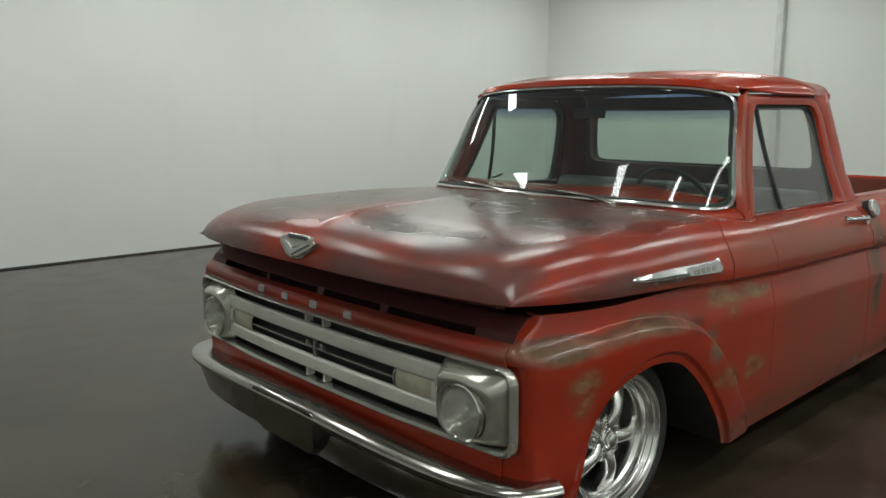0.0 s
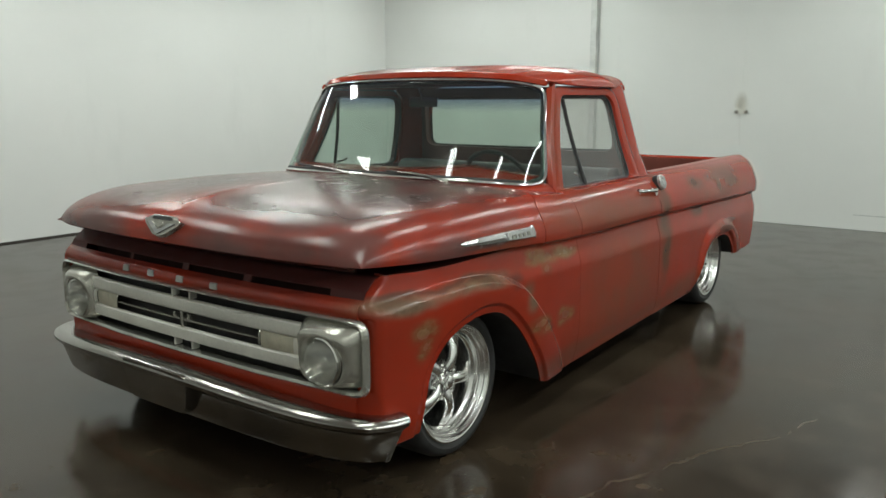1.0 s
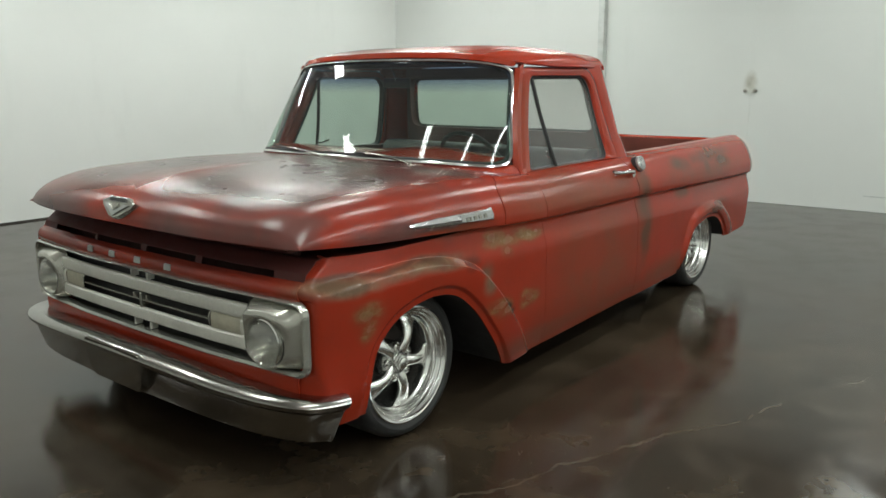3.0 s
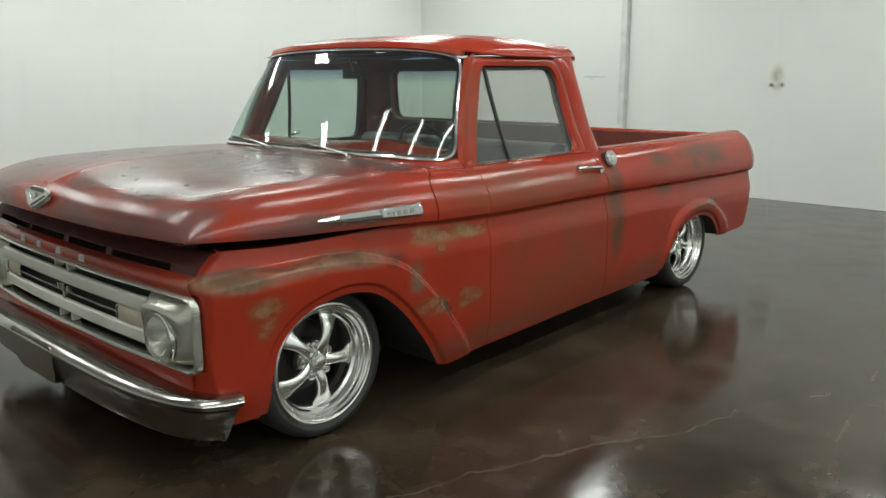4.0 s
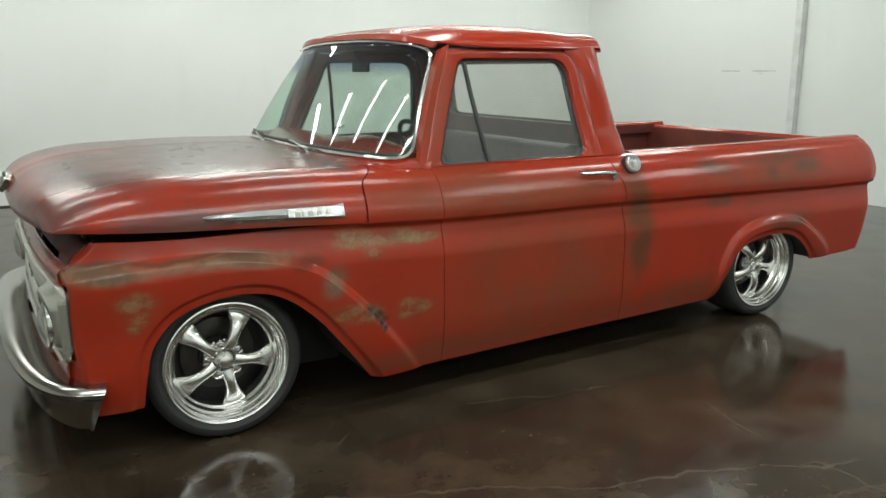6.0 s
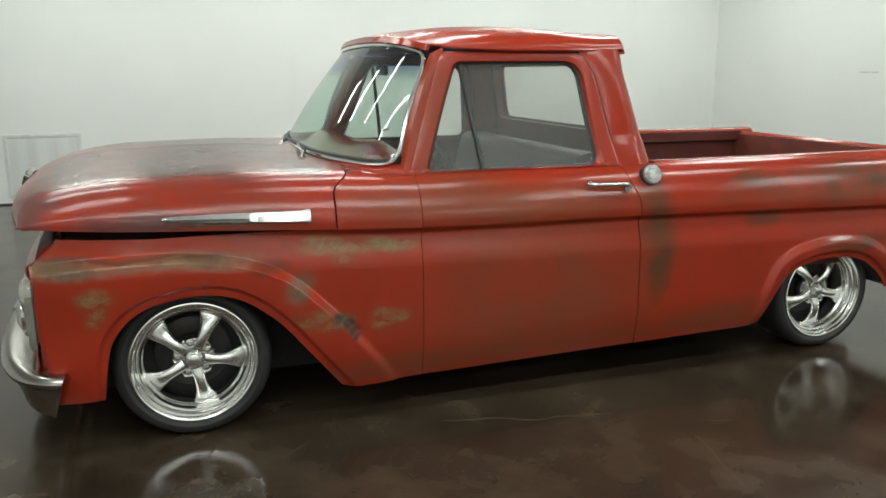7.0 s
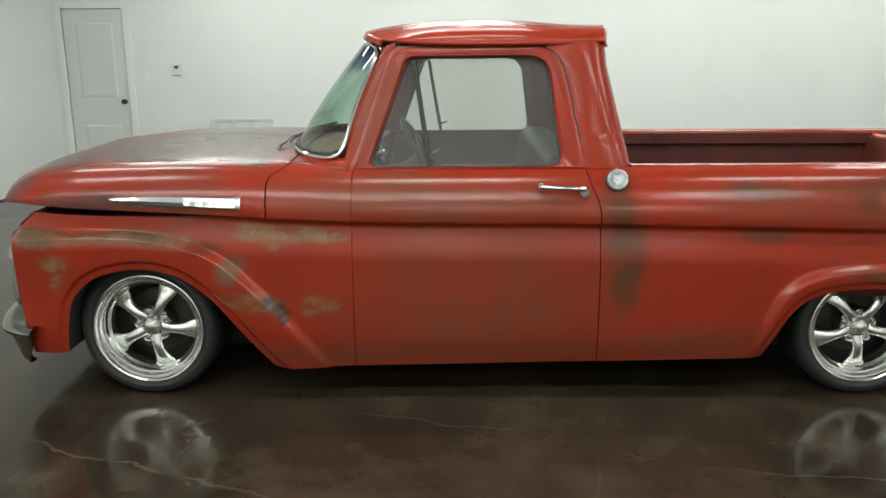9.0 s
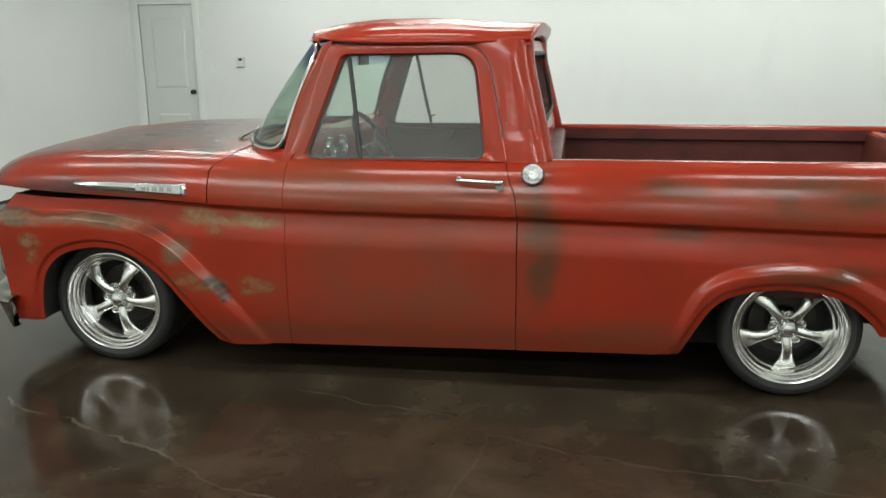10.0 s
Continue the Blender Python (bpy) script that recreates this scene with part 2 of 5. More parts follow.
AMBER = plain("yellowed_lens", (0.38, 0.35, 0.27), 0.35, 0.0, 0.15, 25)
RUBBER = plain("black_rubber", (0.028, 0.028, 0.028), 0.62, 0.0, 0.2, 20)
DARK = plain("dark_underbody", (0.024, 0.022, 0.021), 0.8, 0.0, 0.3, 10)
IRON = plain("brake_iron", (0.05, 0.045, 0.04), 0.5, 0.6, 0.3, 15)
VINYL = plain("grey_vinyl", (0.075, 0.074, 0.074), 0.5, 0.0, 0.15, 20, 0.1)
TRIMDARK = plain("dark_cab_trim", (0.12, 0.05, 0.044), 0.55, 0.0, 0.25, 8)
LINER = plain("headliner", (0.075, 0.06, 0.055), 0.8, 0.0, 0.2, 12)
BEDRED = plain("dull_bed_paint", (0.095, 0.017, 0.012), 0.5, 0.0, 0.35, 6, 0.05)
# both reds are darkened to carry the shade under the hood's lip
SLOTRED = plain("dirty_shaded_red_panel", (0.060, 0.010, 0.008), 0.6, 0.0, 0.3, 9)
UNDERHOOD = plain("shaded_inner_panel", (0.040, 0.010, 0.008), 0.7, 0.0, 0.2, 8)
BLACK = plain("black_plastic", (0.02, 0.02, 0.02), 0.4, 0.0, 0.2, 20)
BRIGHT = plain("bright_trim", (0.66, 0.66, 0.66), 0.22, 0.9, 0.08, 30)
BADGEGREY = plain("badge_grey", (0.34, 0.325, 0.295), 0.35, 0.6, 0.15, 40)
WS_GLASS = glass_material("windshield_glass", (0.70, 0.87, 0.78), (1.30, 1.40, (0.14, 0.22, 0.40)))
# film is dust plus the bright wall's reflected haze, put in as colour
SIDE_GLASS = glass_material("side_glass", (0.89, 0.91, 0.89), None, 0.15)
LENS = glass_material("headlight_lens", (0.86, 0.87, 0.84), None, 0.18)
TUBEMAT = lamp_material("tube_glow", (0.93, 1.0, 0.95), TUBE)


# ---------------------------------------------------------------- mesh tools
def finish(bm, angle=38.0):
    bmesh.ops.remove_doubles(bm, verts=bm.verts, dist=0.00005)
    bmesh.ops.recalc_face_normals(bm, faces=bm.faces)
    for f in bm.faces:
        f.smooth = True
    for e in bm.edges:
        e.smooth = len(e.link_faces) == 2 and e.calc_face_angle(0) < radians(angle)


def part(name, bm, material, parent=None, label="", thick=0.0, angle=38.0, offset=-1.0, boxy=True, curved=False):
    """Links a bmesh as one mesh object under its parent."""
    finish(bm, angle)
    me = bpy.data.meshes.new(name)
    bm.to_mesh(me)
    bm.free()
    me.materials.append(material)
    ob = new(name, me)
    ob.parent = parent
    if thick:
        s = ob.modifiers.new("thickness", "SOLIDIFY")
        s.thickness, s.offset = thick, offset
    if thick or boxy:
        e = ob.modifiers.new("crisp", "WEIGHTED_NORMAL")
        e.keep_sharp, e.weight = True, 90
        if curved:
            e.mode, e.weight = "FACE_AREA_WITH_ANGLE", 50
    return tagged(ob, label)


def mirrored(bm):
    out = bm.copy()
    for v in out.verts:
        v.co.y = -v.co.y
    bmesh.ops.reverse_faces(out, faces=out.faces)
    return out


def both(name, bm, material, parents, label="", **kw):
    """The part on the near side and its mirror image on the far side."""
    a, b = parents if isinstance(parents, tuple) else (parents, parents)
    other = mirrored(bm)
    return part(name, bm, material, a, label, **kw), part(name, other, material, b, label, **kw)


def empty(name, **tags):
    ob = new(name)
    ob.empty_display_size = 0.2
    return tagged(ob, **tags)


def lin(pts, n):
    """n points evenly along a polyline."""
    p = np.array(pts, float)
    d = np.r_[0, np.cumsum(np.linalg.norm(np.diff(p, axis=0), axis=1))]
    s = np.linspace(0, d[-1], n)
    return np.stack([np.interp(s, d, p[:, k]) for k in range(p.shape[1])], 1)


def spline(pts, n):
    """n points evenly along a smooth curve through pts."""
    p = np.array(pts, float)
    q = np.vstack([2 * p[0] - p[1], p, 2 * p[-1] - p[-2]])
    out = []
    for i in range(len(p) - 1):
        a, b, c, d = q[i : i + 4]
        for u in np.linspace(0, 1, 14, endpoint=False):
            out.append(0.5 * (2 * b + (c - a) * u + (2 * a - 5 * b + 4 * c - d) * u * u + (3 * b - a - 3 * c + d) * u**3))
    return lin(out + [p[-1]], n)


def skin(rows, bm=None, closed=False):
    """A sheet of quads through rows of points."""
    bm = bm or bmesh.new()
    grid = [[bm.verts.new(tuple(map(float, p))) for p in row] for row in rows]
    for a, b in zip(grid, grid[1:]):
        m = len(a)
        for i in range(m if closed else m - 1):
            j = (i + 1) % m
            try:
                bm.faces.new((a[i], a[j], b[j], b[i]))
            except ValueError:
                pass
    return bm


def box(x0, x1, y0, y1, z0, z1, bevel=0.0, seg=2, bm=None):
    made = bmesh.new()
    bmesh.ops.create_cube(made, size=1)
    for v in made.verts:
        v.co = Vector(((x0 + x1) / 2 + v.co.x * (x1 - x0), (y0 + y1) / 2 + v.co.y * (y1 - y0), (z0 + z1) / 2 + v.co.z * (z1 - z0)))
    if bevel:
        bmesh.ops.bevel(made, geom=made.edges[:], offset=bevel, segments=seg, affect="EDGES", profile=0.5)
    if bm is None:
        return made
    me = bpy.data.meshes.new("tmp")
    made.to_mesh(me)
    made.free()
    bm.from_mesh(me)
    bpy.data.meshes.remove(me)
    return bm


def tube(pts, r, seg=10, bm=None, cap=True, flat=1.0):
    """A round bar along points; r: a radius or one for each point."""
    bm = bm or bmesh.new()
    p = [Vector(q) for q in pts]
    rs = [r] * len(p) if isinstance(r, (int, float)) else list(r)
    rows, side = [], None
    for i, c in enumerate(p):
        d = (p[min(i + 1, len(p) - 1)] - p[max(i - 1, 0)]).normalized()
        if side is None:
            side = d.orthogonal().normalized()
        side = (side - d * side.dot(d)).normalized()
        up = d.cross(side)
        rows.append([c + rs[i] * (math.cos(a) * side + flat * math.sin(a) * up) for a in np.linspace(0, 2 * math.pi, seg, endpoint=False)])
    skin(rows, bm, closed=True)
    if cap:
        bm.verts.ensure_lookup_table()
        n = len(bm.verts)
        k = len(p) * seg
        for o in (n - k, n - seg):
            bm.faces.new([bm.verts[o + i] for i in range(seg)])
    return bm


def lathe(profile, seg=40, bm=None, axis="y", centre=(0, 0, 0)):
    """Turns a profile of (radius, along) about an axis."""
    rows = []
    for r, y in profile:
        row = []
        for a in np.linspace(0, 2 * math.pi, seg, endpoint=False):
            c, s = r * math.cos(a), r * math.sin(a)
            q = {"y": (c, y, s), "x": (y, c, s), "z": (c, s, y)}[axis]
            row.append(Vector(q) + Vector(centre))
        rows.append(row)
    return skin(rows, bm, closed=True)


def rounded(corners, radii, k=5):
    """A closed outline with rounded corners, k points a corner."""
    out, n = [], len(corners)
    for i in range(n):
        p, a, b = (Vector(corners[j % n]) for j in (i, i - 1, i + 1))
        r = radii if isinstance(radii, (int, float)) else radii[i]
        u, v = (a - p).normalized(), (b - p).normalized()
        s, e = p + u * r, p + v * r
        for t in [float(q) for q in np.linspace(0, 1, k)]:
            out.append((1 - t) ** 2 * s + 2 * t * (1 - t) * p + t * t * e)
    return out


def prism(outline, place, depth, bm=None, bevel=0.0):
    """A flat outline (2D) made solid: place(u, v, d) gives the point at depth d."""
    bm = bm or bmesh.new()
    a = [bm.verts.new(place(u, v, 0.0)) for u, v in outline]
    b = [bm.verts.new(place(u, v, depth)) for u, v in outline]
    n = len(a)
    bm.faces.new(a), bm.faces.new(b[::-1])
    for i in range(n):
        j = (i + 1) % n
        bm.faces.new((a[i], b[i], b[j], a[j]))
    if bevel:
        edges = [e for e in bm.edges if all(v in b for v in e.verts)]
        bmesh.ops.bevel(bm, geom=edges, offset=bevel, segments=2, affect="EDGES", profile=0.5)
    return bm


def step(x, a, b):
    t = min(1.0, max(0.0, (x - a) / (b - a)))
    return t * t * (3 - 2 * t)


# ---------------------------------------------------------------- the room
def structure(name, bm, mat, label, category):
    ob = part(name, bm, mat, None, angle=30)
    return tagged(ob, label, category, kind="structure")


structure("floor", box(X0 - 0.2, X1 + 0.3, Y0 - 0.2, Y1 + 0.2, -0.2, 0.0), FLOOR, "glossy dark brown stained concrete floor with hairline cracks", "floor")
structure("ceiling", box(X0 - 0.2, X1 + 0.3, Y0 - 0.2, Y1 + 0.2, ZC, ZC + 0.2), CEIL, "plain white ceiling above the showroom", "ceiling")
structure("wall_west", box(X0 - 0.2, X0, Y0 - 0.2, Y1 + 0.2, 0.0, ZC), WALL, "smooth white painted wall beside the panelled door", "wall")
structure("wall_south", box(X0, X1, Y0 - 0.2, Y0, 0.0, ZC), WALL, "plain white painted wall facing the truck's driver side", "wall")

# north wall with the opening of the panelled door
DX0, DX1, DZ = -3.285, -2.575, 1.98
bm = box(X0, DX0, Y1, Y1 + 0.2, 0, ZC)
box(DX1, X1, Y1, Y1 + 0.2, 0, ZC, bm=bm)
box(DX0, DX1, Y1, Y1 + 0.2, DZ, ZC, bm=bm)
structure("wall_north", bm, WALL, "long smooth white painted wall behind the truck", "wall")

# east wall with the wide opening of the double doors
EY0, EY1, EZ = -1.5, 1.95, 2.95
bm = box(X1, X1 + 0.25, EY1, Y1 + 0.2, 0, ZC)
box(X1, X1 + 0.25, Y0 - 0.2, EY0, 0, ZC, bm=bm)
box(X1, X1 + 0.25, EY0, EY1, EZ, ZC, bm=bm)
structure("wall_east", bm, WALL, "white painted wall with a wide recessed double door", "wall")


def panelled_door():
    door = part("door_1", box(DX0 + 0.003, DX1 - 0.003, Y1 + 0.007, Y1 + 0.047, 0.008, DZ - 0.003, 0.002), LEAF)
    tagged(door, "closed white two-panel interior door with a dark knob", "door", kind="structure")
    for z0, z1 in ((0.16, 0.66), (0.98, DZ - 0.16)):
        x0, x1 = DX0 + 0.15, DX1 - 0.13
        outer, inner = rounded([(x0, z0), (x1, z0), (x1, z1), (x0, z1)], 0.004, 2), rounded([(x0 + 0.03, z0 + 0.03), (x1 - 0.03, z0 + 0.03), (x1 - 0.03, z1 - 0.03), (x0 + 0.03, z1 - 0.03)], 0.004, 2)
        bm = skin([[(u, Y1 + 0.0068, v) for u, v in outer], [(u, Y1 - 0.006, v) for u, v in inner]], closed=True)
        bm.faces.new([bm.verts.new((u, Y1 - 0.006, v)) for u, v in inner])
        part("door_panel", bm, LEAF, door)
    knob = lathe([(0.0, 0.0), (0.028, 0.0), (0.028, 0.008), (0.011, 0.012), (0.011, 0.03), (0.026, 0.036), (0.030, 0.05), (0.022, 0.062), (0, 0.064)], 20, centre=(DX1 - 0.06, Y1 + 0.007, 0.93))
    for v in knob.verts:
        v.co.y = 2 * (Y1 + 0.007) - v.co.y
    part("door_knob", knob, BLACK, door, "dark metal door knob")
    frame_ob = box(DX0 - 0.075, DX0, Y1 - 0.018, Y1 + 0.1, 0, DZ + 0.075, 0.004)
    box(DX1, DX1 + 0.075, Y1 - 0.018, Y1 + 0.1, 0, DZ + 0.075, 0.004, bm=frame_ob)
    box(DX0 + 0.0005, DX1 - 0.0005, Y1 - 0.018, Y1 + 0.1, DZ, DZ + 0.075, 0.004, bm=frame_ob)
    tagged(part("trim", frame_ob, DOORWHITE), "white moulded casing round the interior door", "door trim", kind="structure")
    structure("wall_backing", box(DX0 - 0.1, DX1 + 0.1, Y1 + 0.2, Y1 + 0.3, 0, DZ + 0.1), WALL, "plain wall behind the closed door", "wall")


def double_doors():
    ym = 0.15
    for a, b, s in ((EY0 + 0.004, ym - 0.0004, -1), (ym + 0.0004, EY1 - 0.004, 1)):
        leaf = part("door_2" if s < 0 else "door_3", box(X1 + 0.05, X1 + 0.10, a, b, 0.002, EZ - 0.005, 0.0006), DOORWHITE)
        tagged(leaf, "tall plain white leaf of the closed double door", "door", kind="structure")
        y = ym + s * 0.055
        lock = lathe([(0, 0), (0.020, 0), (0.020, -0.006), (0.010, -0.010), (0.010, -0.016), (0.017, -0.022), (0.018, -0.030), (0.012, -0.036), (0, -0.037)], 20, axis="x", centre=(X1 + 0.05, y, 1.24))
        part("door_knob", lock, BADGEGREY, leaf, "worn grey metal knob")
    plate = prism(rounded([(ym - 0.13, 1.10), (ym + 0.13, 1.10), (ym + 0.10, 1.56), (ym - 0.10, 1.56)], 0.03, 5), lambda u, v, d: (X1 + 0.0495 - d, u, v), 0.001)
    # grime round the knobs
    tagged(part("grime_patch", plate, grime_material(), bpy.data.objects["door_2"]), "yellowed grimy patch round the knobs")
    structure("wall_outside", box(X1 + 0.25, X1 + 0.35, EY0 - 0.1, EY1 + 0.1, 0, EZ + 0.1), WALL, "plain wall behind the double doors", "wall")
    edge = box(X1 - 0.03, X1 + 0.05, EY1 - 0.004, EY1 + 0.075, 0.0, EZ, 0.004)
    tagged(part("trim", edge, VENTGREY), "grey steel edge strip beside the double doors", "door trim", kind="structure")


def grime_material():
    m = Mat("grimy_door_paint")
    tr, di = m.n.new("ShaderNodeBsdfTransparent"), m.n.new("ShaderNodeBsdfDiffuse")
    di.inputs[0].default_value = (0.50, 0.44, 0.27, 1)
    d = m.vmath("LENGTH", m.vmath("MULTIPLY", m.vmath("SUBTRACT", m.co, (X1 + 0.05, 0.15, 1.31)), (0, 10, 5.4)))
    mx = m.n.new("ShaderNodeMixShader")
    m.link(m.math("MULTIPLY", m.ramp(d, 1.0, 0.1), m.ramp(m.noise(9, 2), 0.3, 0.7, 0.08, 0.20)), mx.inputs[0])
    m.link(tr.outputs[0], mx.inputs[1]), m.link(di.outputs[0], mx.inputs[2]), m.link(mx.outputs[0], m.out.inputs[0])
    return m.m


panelled_door()
double_doors()

SCUFF = plain("scuffed_paint", (0.56, 0.58, 0.56), 0.7, 0, 0.25, 30)
for y0, y1, z, h in ((2.72, 2.99, 1.315, 0.016), (2.23, 2.55, 1.315, 0.018), (2.40, 2.46, 1.29, 0.012)):
    part("scuff_mark", box(X1 - 0.0012, X1 - 0.0003, y0, y1, z, z + h), SCUFF, bpy.data.objects["wall_east"], "faint grey scuff on the wall")
part("scuff_mark", box(X1 + 0.0488, X1 + 0.0497, -1.42, -1.09, 0.155, 0.168), SCUFF, bpy.data.objects["door_2"], "faint scuff low on the door")

# dark joint between walls and floor
JOINT = plain("dark_joint", (0.05, 0.045, 0.04), 0.8)
bm = box(X0 + 0.006, DX0 - 0.08, Y1 - 0.006, Y1 - 0.0005, 0.0005, 0.016)
box(DX1 + 0.08, X1 - 0.04, Y1 - 0.006, Y1 - 0.0005, 0.0005, 0.016, bm=bm)
box(X1 - 0.006, X1 - 0.0005, EY1 + 0.08, Y1 - 0.01, 0.0005, 0.016, bm=bm)
box(X0 + 0.0005, X0 + 0.006, Y0 + 0.01, Y1 - 0.01, 0.0005, 0.016, bm=bm)
tagged(part("baseboard", bm, JOINT), "thin dark gap line where wall meets floor", "baseboard", kind="structure")


def wall_vent():
    x0, x1, z0, z1 = -1.645, -0.90, 0.07, 0.725
    vent = empty("wall_vent", label="large pale grey slatted air vent low on the white wall", category="vent")
    vent.location = (0, 0, 0)
    frame_bm = bmesh.new()
    for a, b, c, d in ((x0, x1, z0, z0 + 0.035), (x0, x1, z1 - 0.035, z1), (x0, x0 + 0.035, z0 + 0.0352, z1 - 0.0352), (x1 - 0.035, x1, z0 + 0.0352, z1 - 0.0352)):
        box(a, b, Y1 - 0.016, Y1, c, d, 0.003, bm=frame_bm)
    part("frame", frame_bm, VENTGREY, vent)
    part("backing", box(x0 + 0.03, x1 - 0.03, Y1 - 0.003, Y1 - 0.001, z0 + 0.03, z1 - 0.03), VENTGREY, vent)
    slat = None
    for i, z in enumerate(np.arange(z0 + 0.05, z1 - 0.045, 0.022)):
        if slat is None:
            bm = box(x0 + 0.036, x1 - 0.036, -0.011, -0.0085, -0.010, 0.010)
            for v in bm.verts:
                v.co.y += v.co.z * 0.25
            slat = part("slat", bm, VENTGREY, vent)
            slat.location = (0, Y1, z)
        else:
            s = slat.copy()
            scene.collection.objects.link(s)
            s.location = (0, Y1, z)


def thermostat(x, z):
    t = empty("thermostat", label="small white wall thermostat with a dark display", category="thermostat")
    part("housing", box(x - 0.055, x + 0.055, Y1 - 0.028, Y1, z - 0.065, z + 0.06, 0.006), VENTGREY, t)
    part("display", box(x - 0.022, x + 0.022, Y1 - 0.0305, Y1 - 0.0275, z + 0.012, z + 0.042, 0.001), BLACK, t, "dark display window")
    part("lower_lid", box(x - 0.052, x + 0.052, Y1 - 0.034, Y1 - 0.0275, z - 0.06, z - 0.035, 0.002), VENTGREY, t, "grey lower lid")


def switch_plate(x, z):
    s = empty("light_switch", label="white light switch plate on the white wall", category="switch")
    part("plate", box(x - 0.036, x + 0.036, Y1 - 0.007, Y1, z - 0.058, z + 0.058, 0.003), DOORWHITE, s)
    part("toggle", box(x - 0.005, x + 0.005, Y1 - 0.018, Y1 - 0.0065, z - 0.008, z + 0.014, 0.002), DOORWHITE, s)


wall_vent()
thermostat(-1.99, 1.29)
switch_plate(-2.36, 1.225)


# ---------------------------------------------------------------- lamps on the ceiling
def strip_light():
    """A fluorescent batten, 1.2 m long along x, with a wrap-round diffuser."""
    f = empty("strip_light", label="long white fluorescent ceiling batten, switched on; some copies are added fill", category="ceiling light", group="ceiling battens")
    part("housing", box(-0.62, 0.62, -0.085, 0.085, -0.05, 0.0, 0.006), DOORWHITE, f)
    bm = skin([[(x, -0.078, -0.0505), (x, -0.058, -0.095), (x, 0.058, -0.095), (x, 0.078, -0.0505)] for x in (-0.59, 0.59)])
    part("diffuser", bm, TUBEMAT, f, "glowing white diffuser")
    for x in (-0.605, 0.605):
        part("end_cap", box(x - 0.0145, x + 0.0145, -0.082, 0.082, -0.099, -0.0502, 0.003), DOORWHITE, f)
    return f


# y -6.4 row and (-2.7, -3.4): unseen battens added to brighten the truck
STRIPS = [(x, y) for y in (3.95, 2.2, 0.4, -1.5, -3.4, -6.4) for x in ((-1.05, 0.2, 1.45, 3.5, 5.75) if y == -3.4 else (-1.05, 1.26, 3.5, 5.75)) if (x < 3 or y != 0.4) and (x < 5 or y > -6)] + [(4.6, 0.9), (-2.7, -3.4)]
first = strip_light()
first.location = (*STRIPS[0], ZC)
for x, y in STRIPS[1:]:
    copy_thing(first, Matrix.Translation((x, y, ZC)))


# ---------------------------------------------------------------- the truck: shared form
HUB_F, HUB_R, BELT = 0.012, 2.975, 0.955
PROFILE = [(0.995, 0.0), (0.997, 0.03), (0.992, 0.06), (0.976, 0.10), (0.950, 0.145), (0.918, 0.178), (0.872, 0.199), (0.80, 0.212), (0.60, 0.222), (0.30, 0.227), (0.0, 0.230)]


def cross_section():
    """The shoulder's outline as a fine smooth curve: heights and half widths."""
    p = spline(PROFILE, 240)
    return p[:, 1], p[:, 0]


SEC_H, SEC_W = cross_section()


CREASE = spline([(-0.66, 0.8425), (-0.62, 0.840), (-0.3, 0.822), (0.2, 0.797), (0.55, 0.778), (1.0, 0.762), (1.9, 0.750), (2.9, 0.727), (3.3, 0.716), (3.85, 0.708)], 400)
HOOD_H = spline([(-0.65, 0.135), (-0.5, 0.150), (-0.3, 0.168), (0.0, 0.192), (0.3, 0.212), (0.62, 0.222), (0.70, 0.224)], 300)


def crease(x):
    """Height of the body crease, which is also the hood's lower edge."""
    return float(np.interp(x, CREASE[:, 0], CREASE[:, 1]))


def taper(x):
    return -0.012 * step(x, 0.9, 1.9) - 0.030 * step(x, 2.3, 4.0) - 0.10 * max(0.0, min(1.0, (-0.10 - x) / 0.5)) ** 2


FLARE_F = [(-0.80, 0.655), (-0.53, 0.684), (-0.30, 0.708), (-0.08, 0.713), (0.10, 0.698), (0.25, 0.662), (0.372, 0.600), (0.497, 0.487), (0.60, 0.37), (0.70, 0.25), (0.76, 0.17)]
FLARE_R = [(2.50, 0.19), (2.515, 0.30), (2.55, 0.40), (2.60, 0.482), (2.68, 0.538), (2.79, 0.568), (2.93, 0.582), (3.06, 0.574), (3.17, 0.545), (3.30, 0.470), (3.40, 0.395), (3.46, 0.31)]
ARCH_F = [(-0.298, 0.215), (-0.282, 0.33), (-0.252, 0.435), (-0.175, 0.520), (-0.07, 0.562), (0.06, 0.575), (0.19, 0.545), (0.315, 0.452), (0.42, 0.330), (0.555, 0.158)]
ARCH_R = [(2.535, 0.190), (2.585, 0.295), (2.65, 0.400), (2.74, 0.458), (2.89, 0.484), (3.03, 0.477), (3.14, 0.442), (3.23, 0.375), (3.295, 0.305)]
FLF, FLR, ARF, ARR = spline(FLARE_F, 120), spline(FLARE_R, 120), spline(ARCH_F, 120), spline(ARCH_R, 120)


def side_of(curve, x, z):
    """Signed distance to an arching curve: positive below or inside it."""
    d = curve - np.array([x, z])
    i = int(np.argmin((d**2).sum(1)))
    j, k = min(i + 1, len(curve) - 1), max(i - 1, 0)
    t = curve[j] - curve[k]
    n = np.array([t[1], -t[0]]) / (np.linalg.norm(t) + 1e-9)
    return float(-(d[i] @ n)), i / (len(curve) - 1)


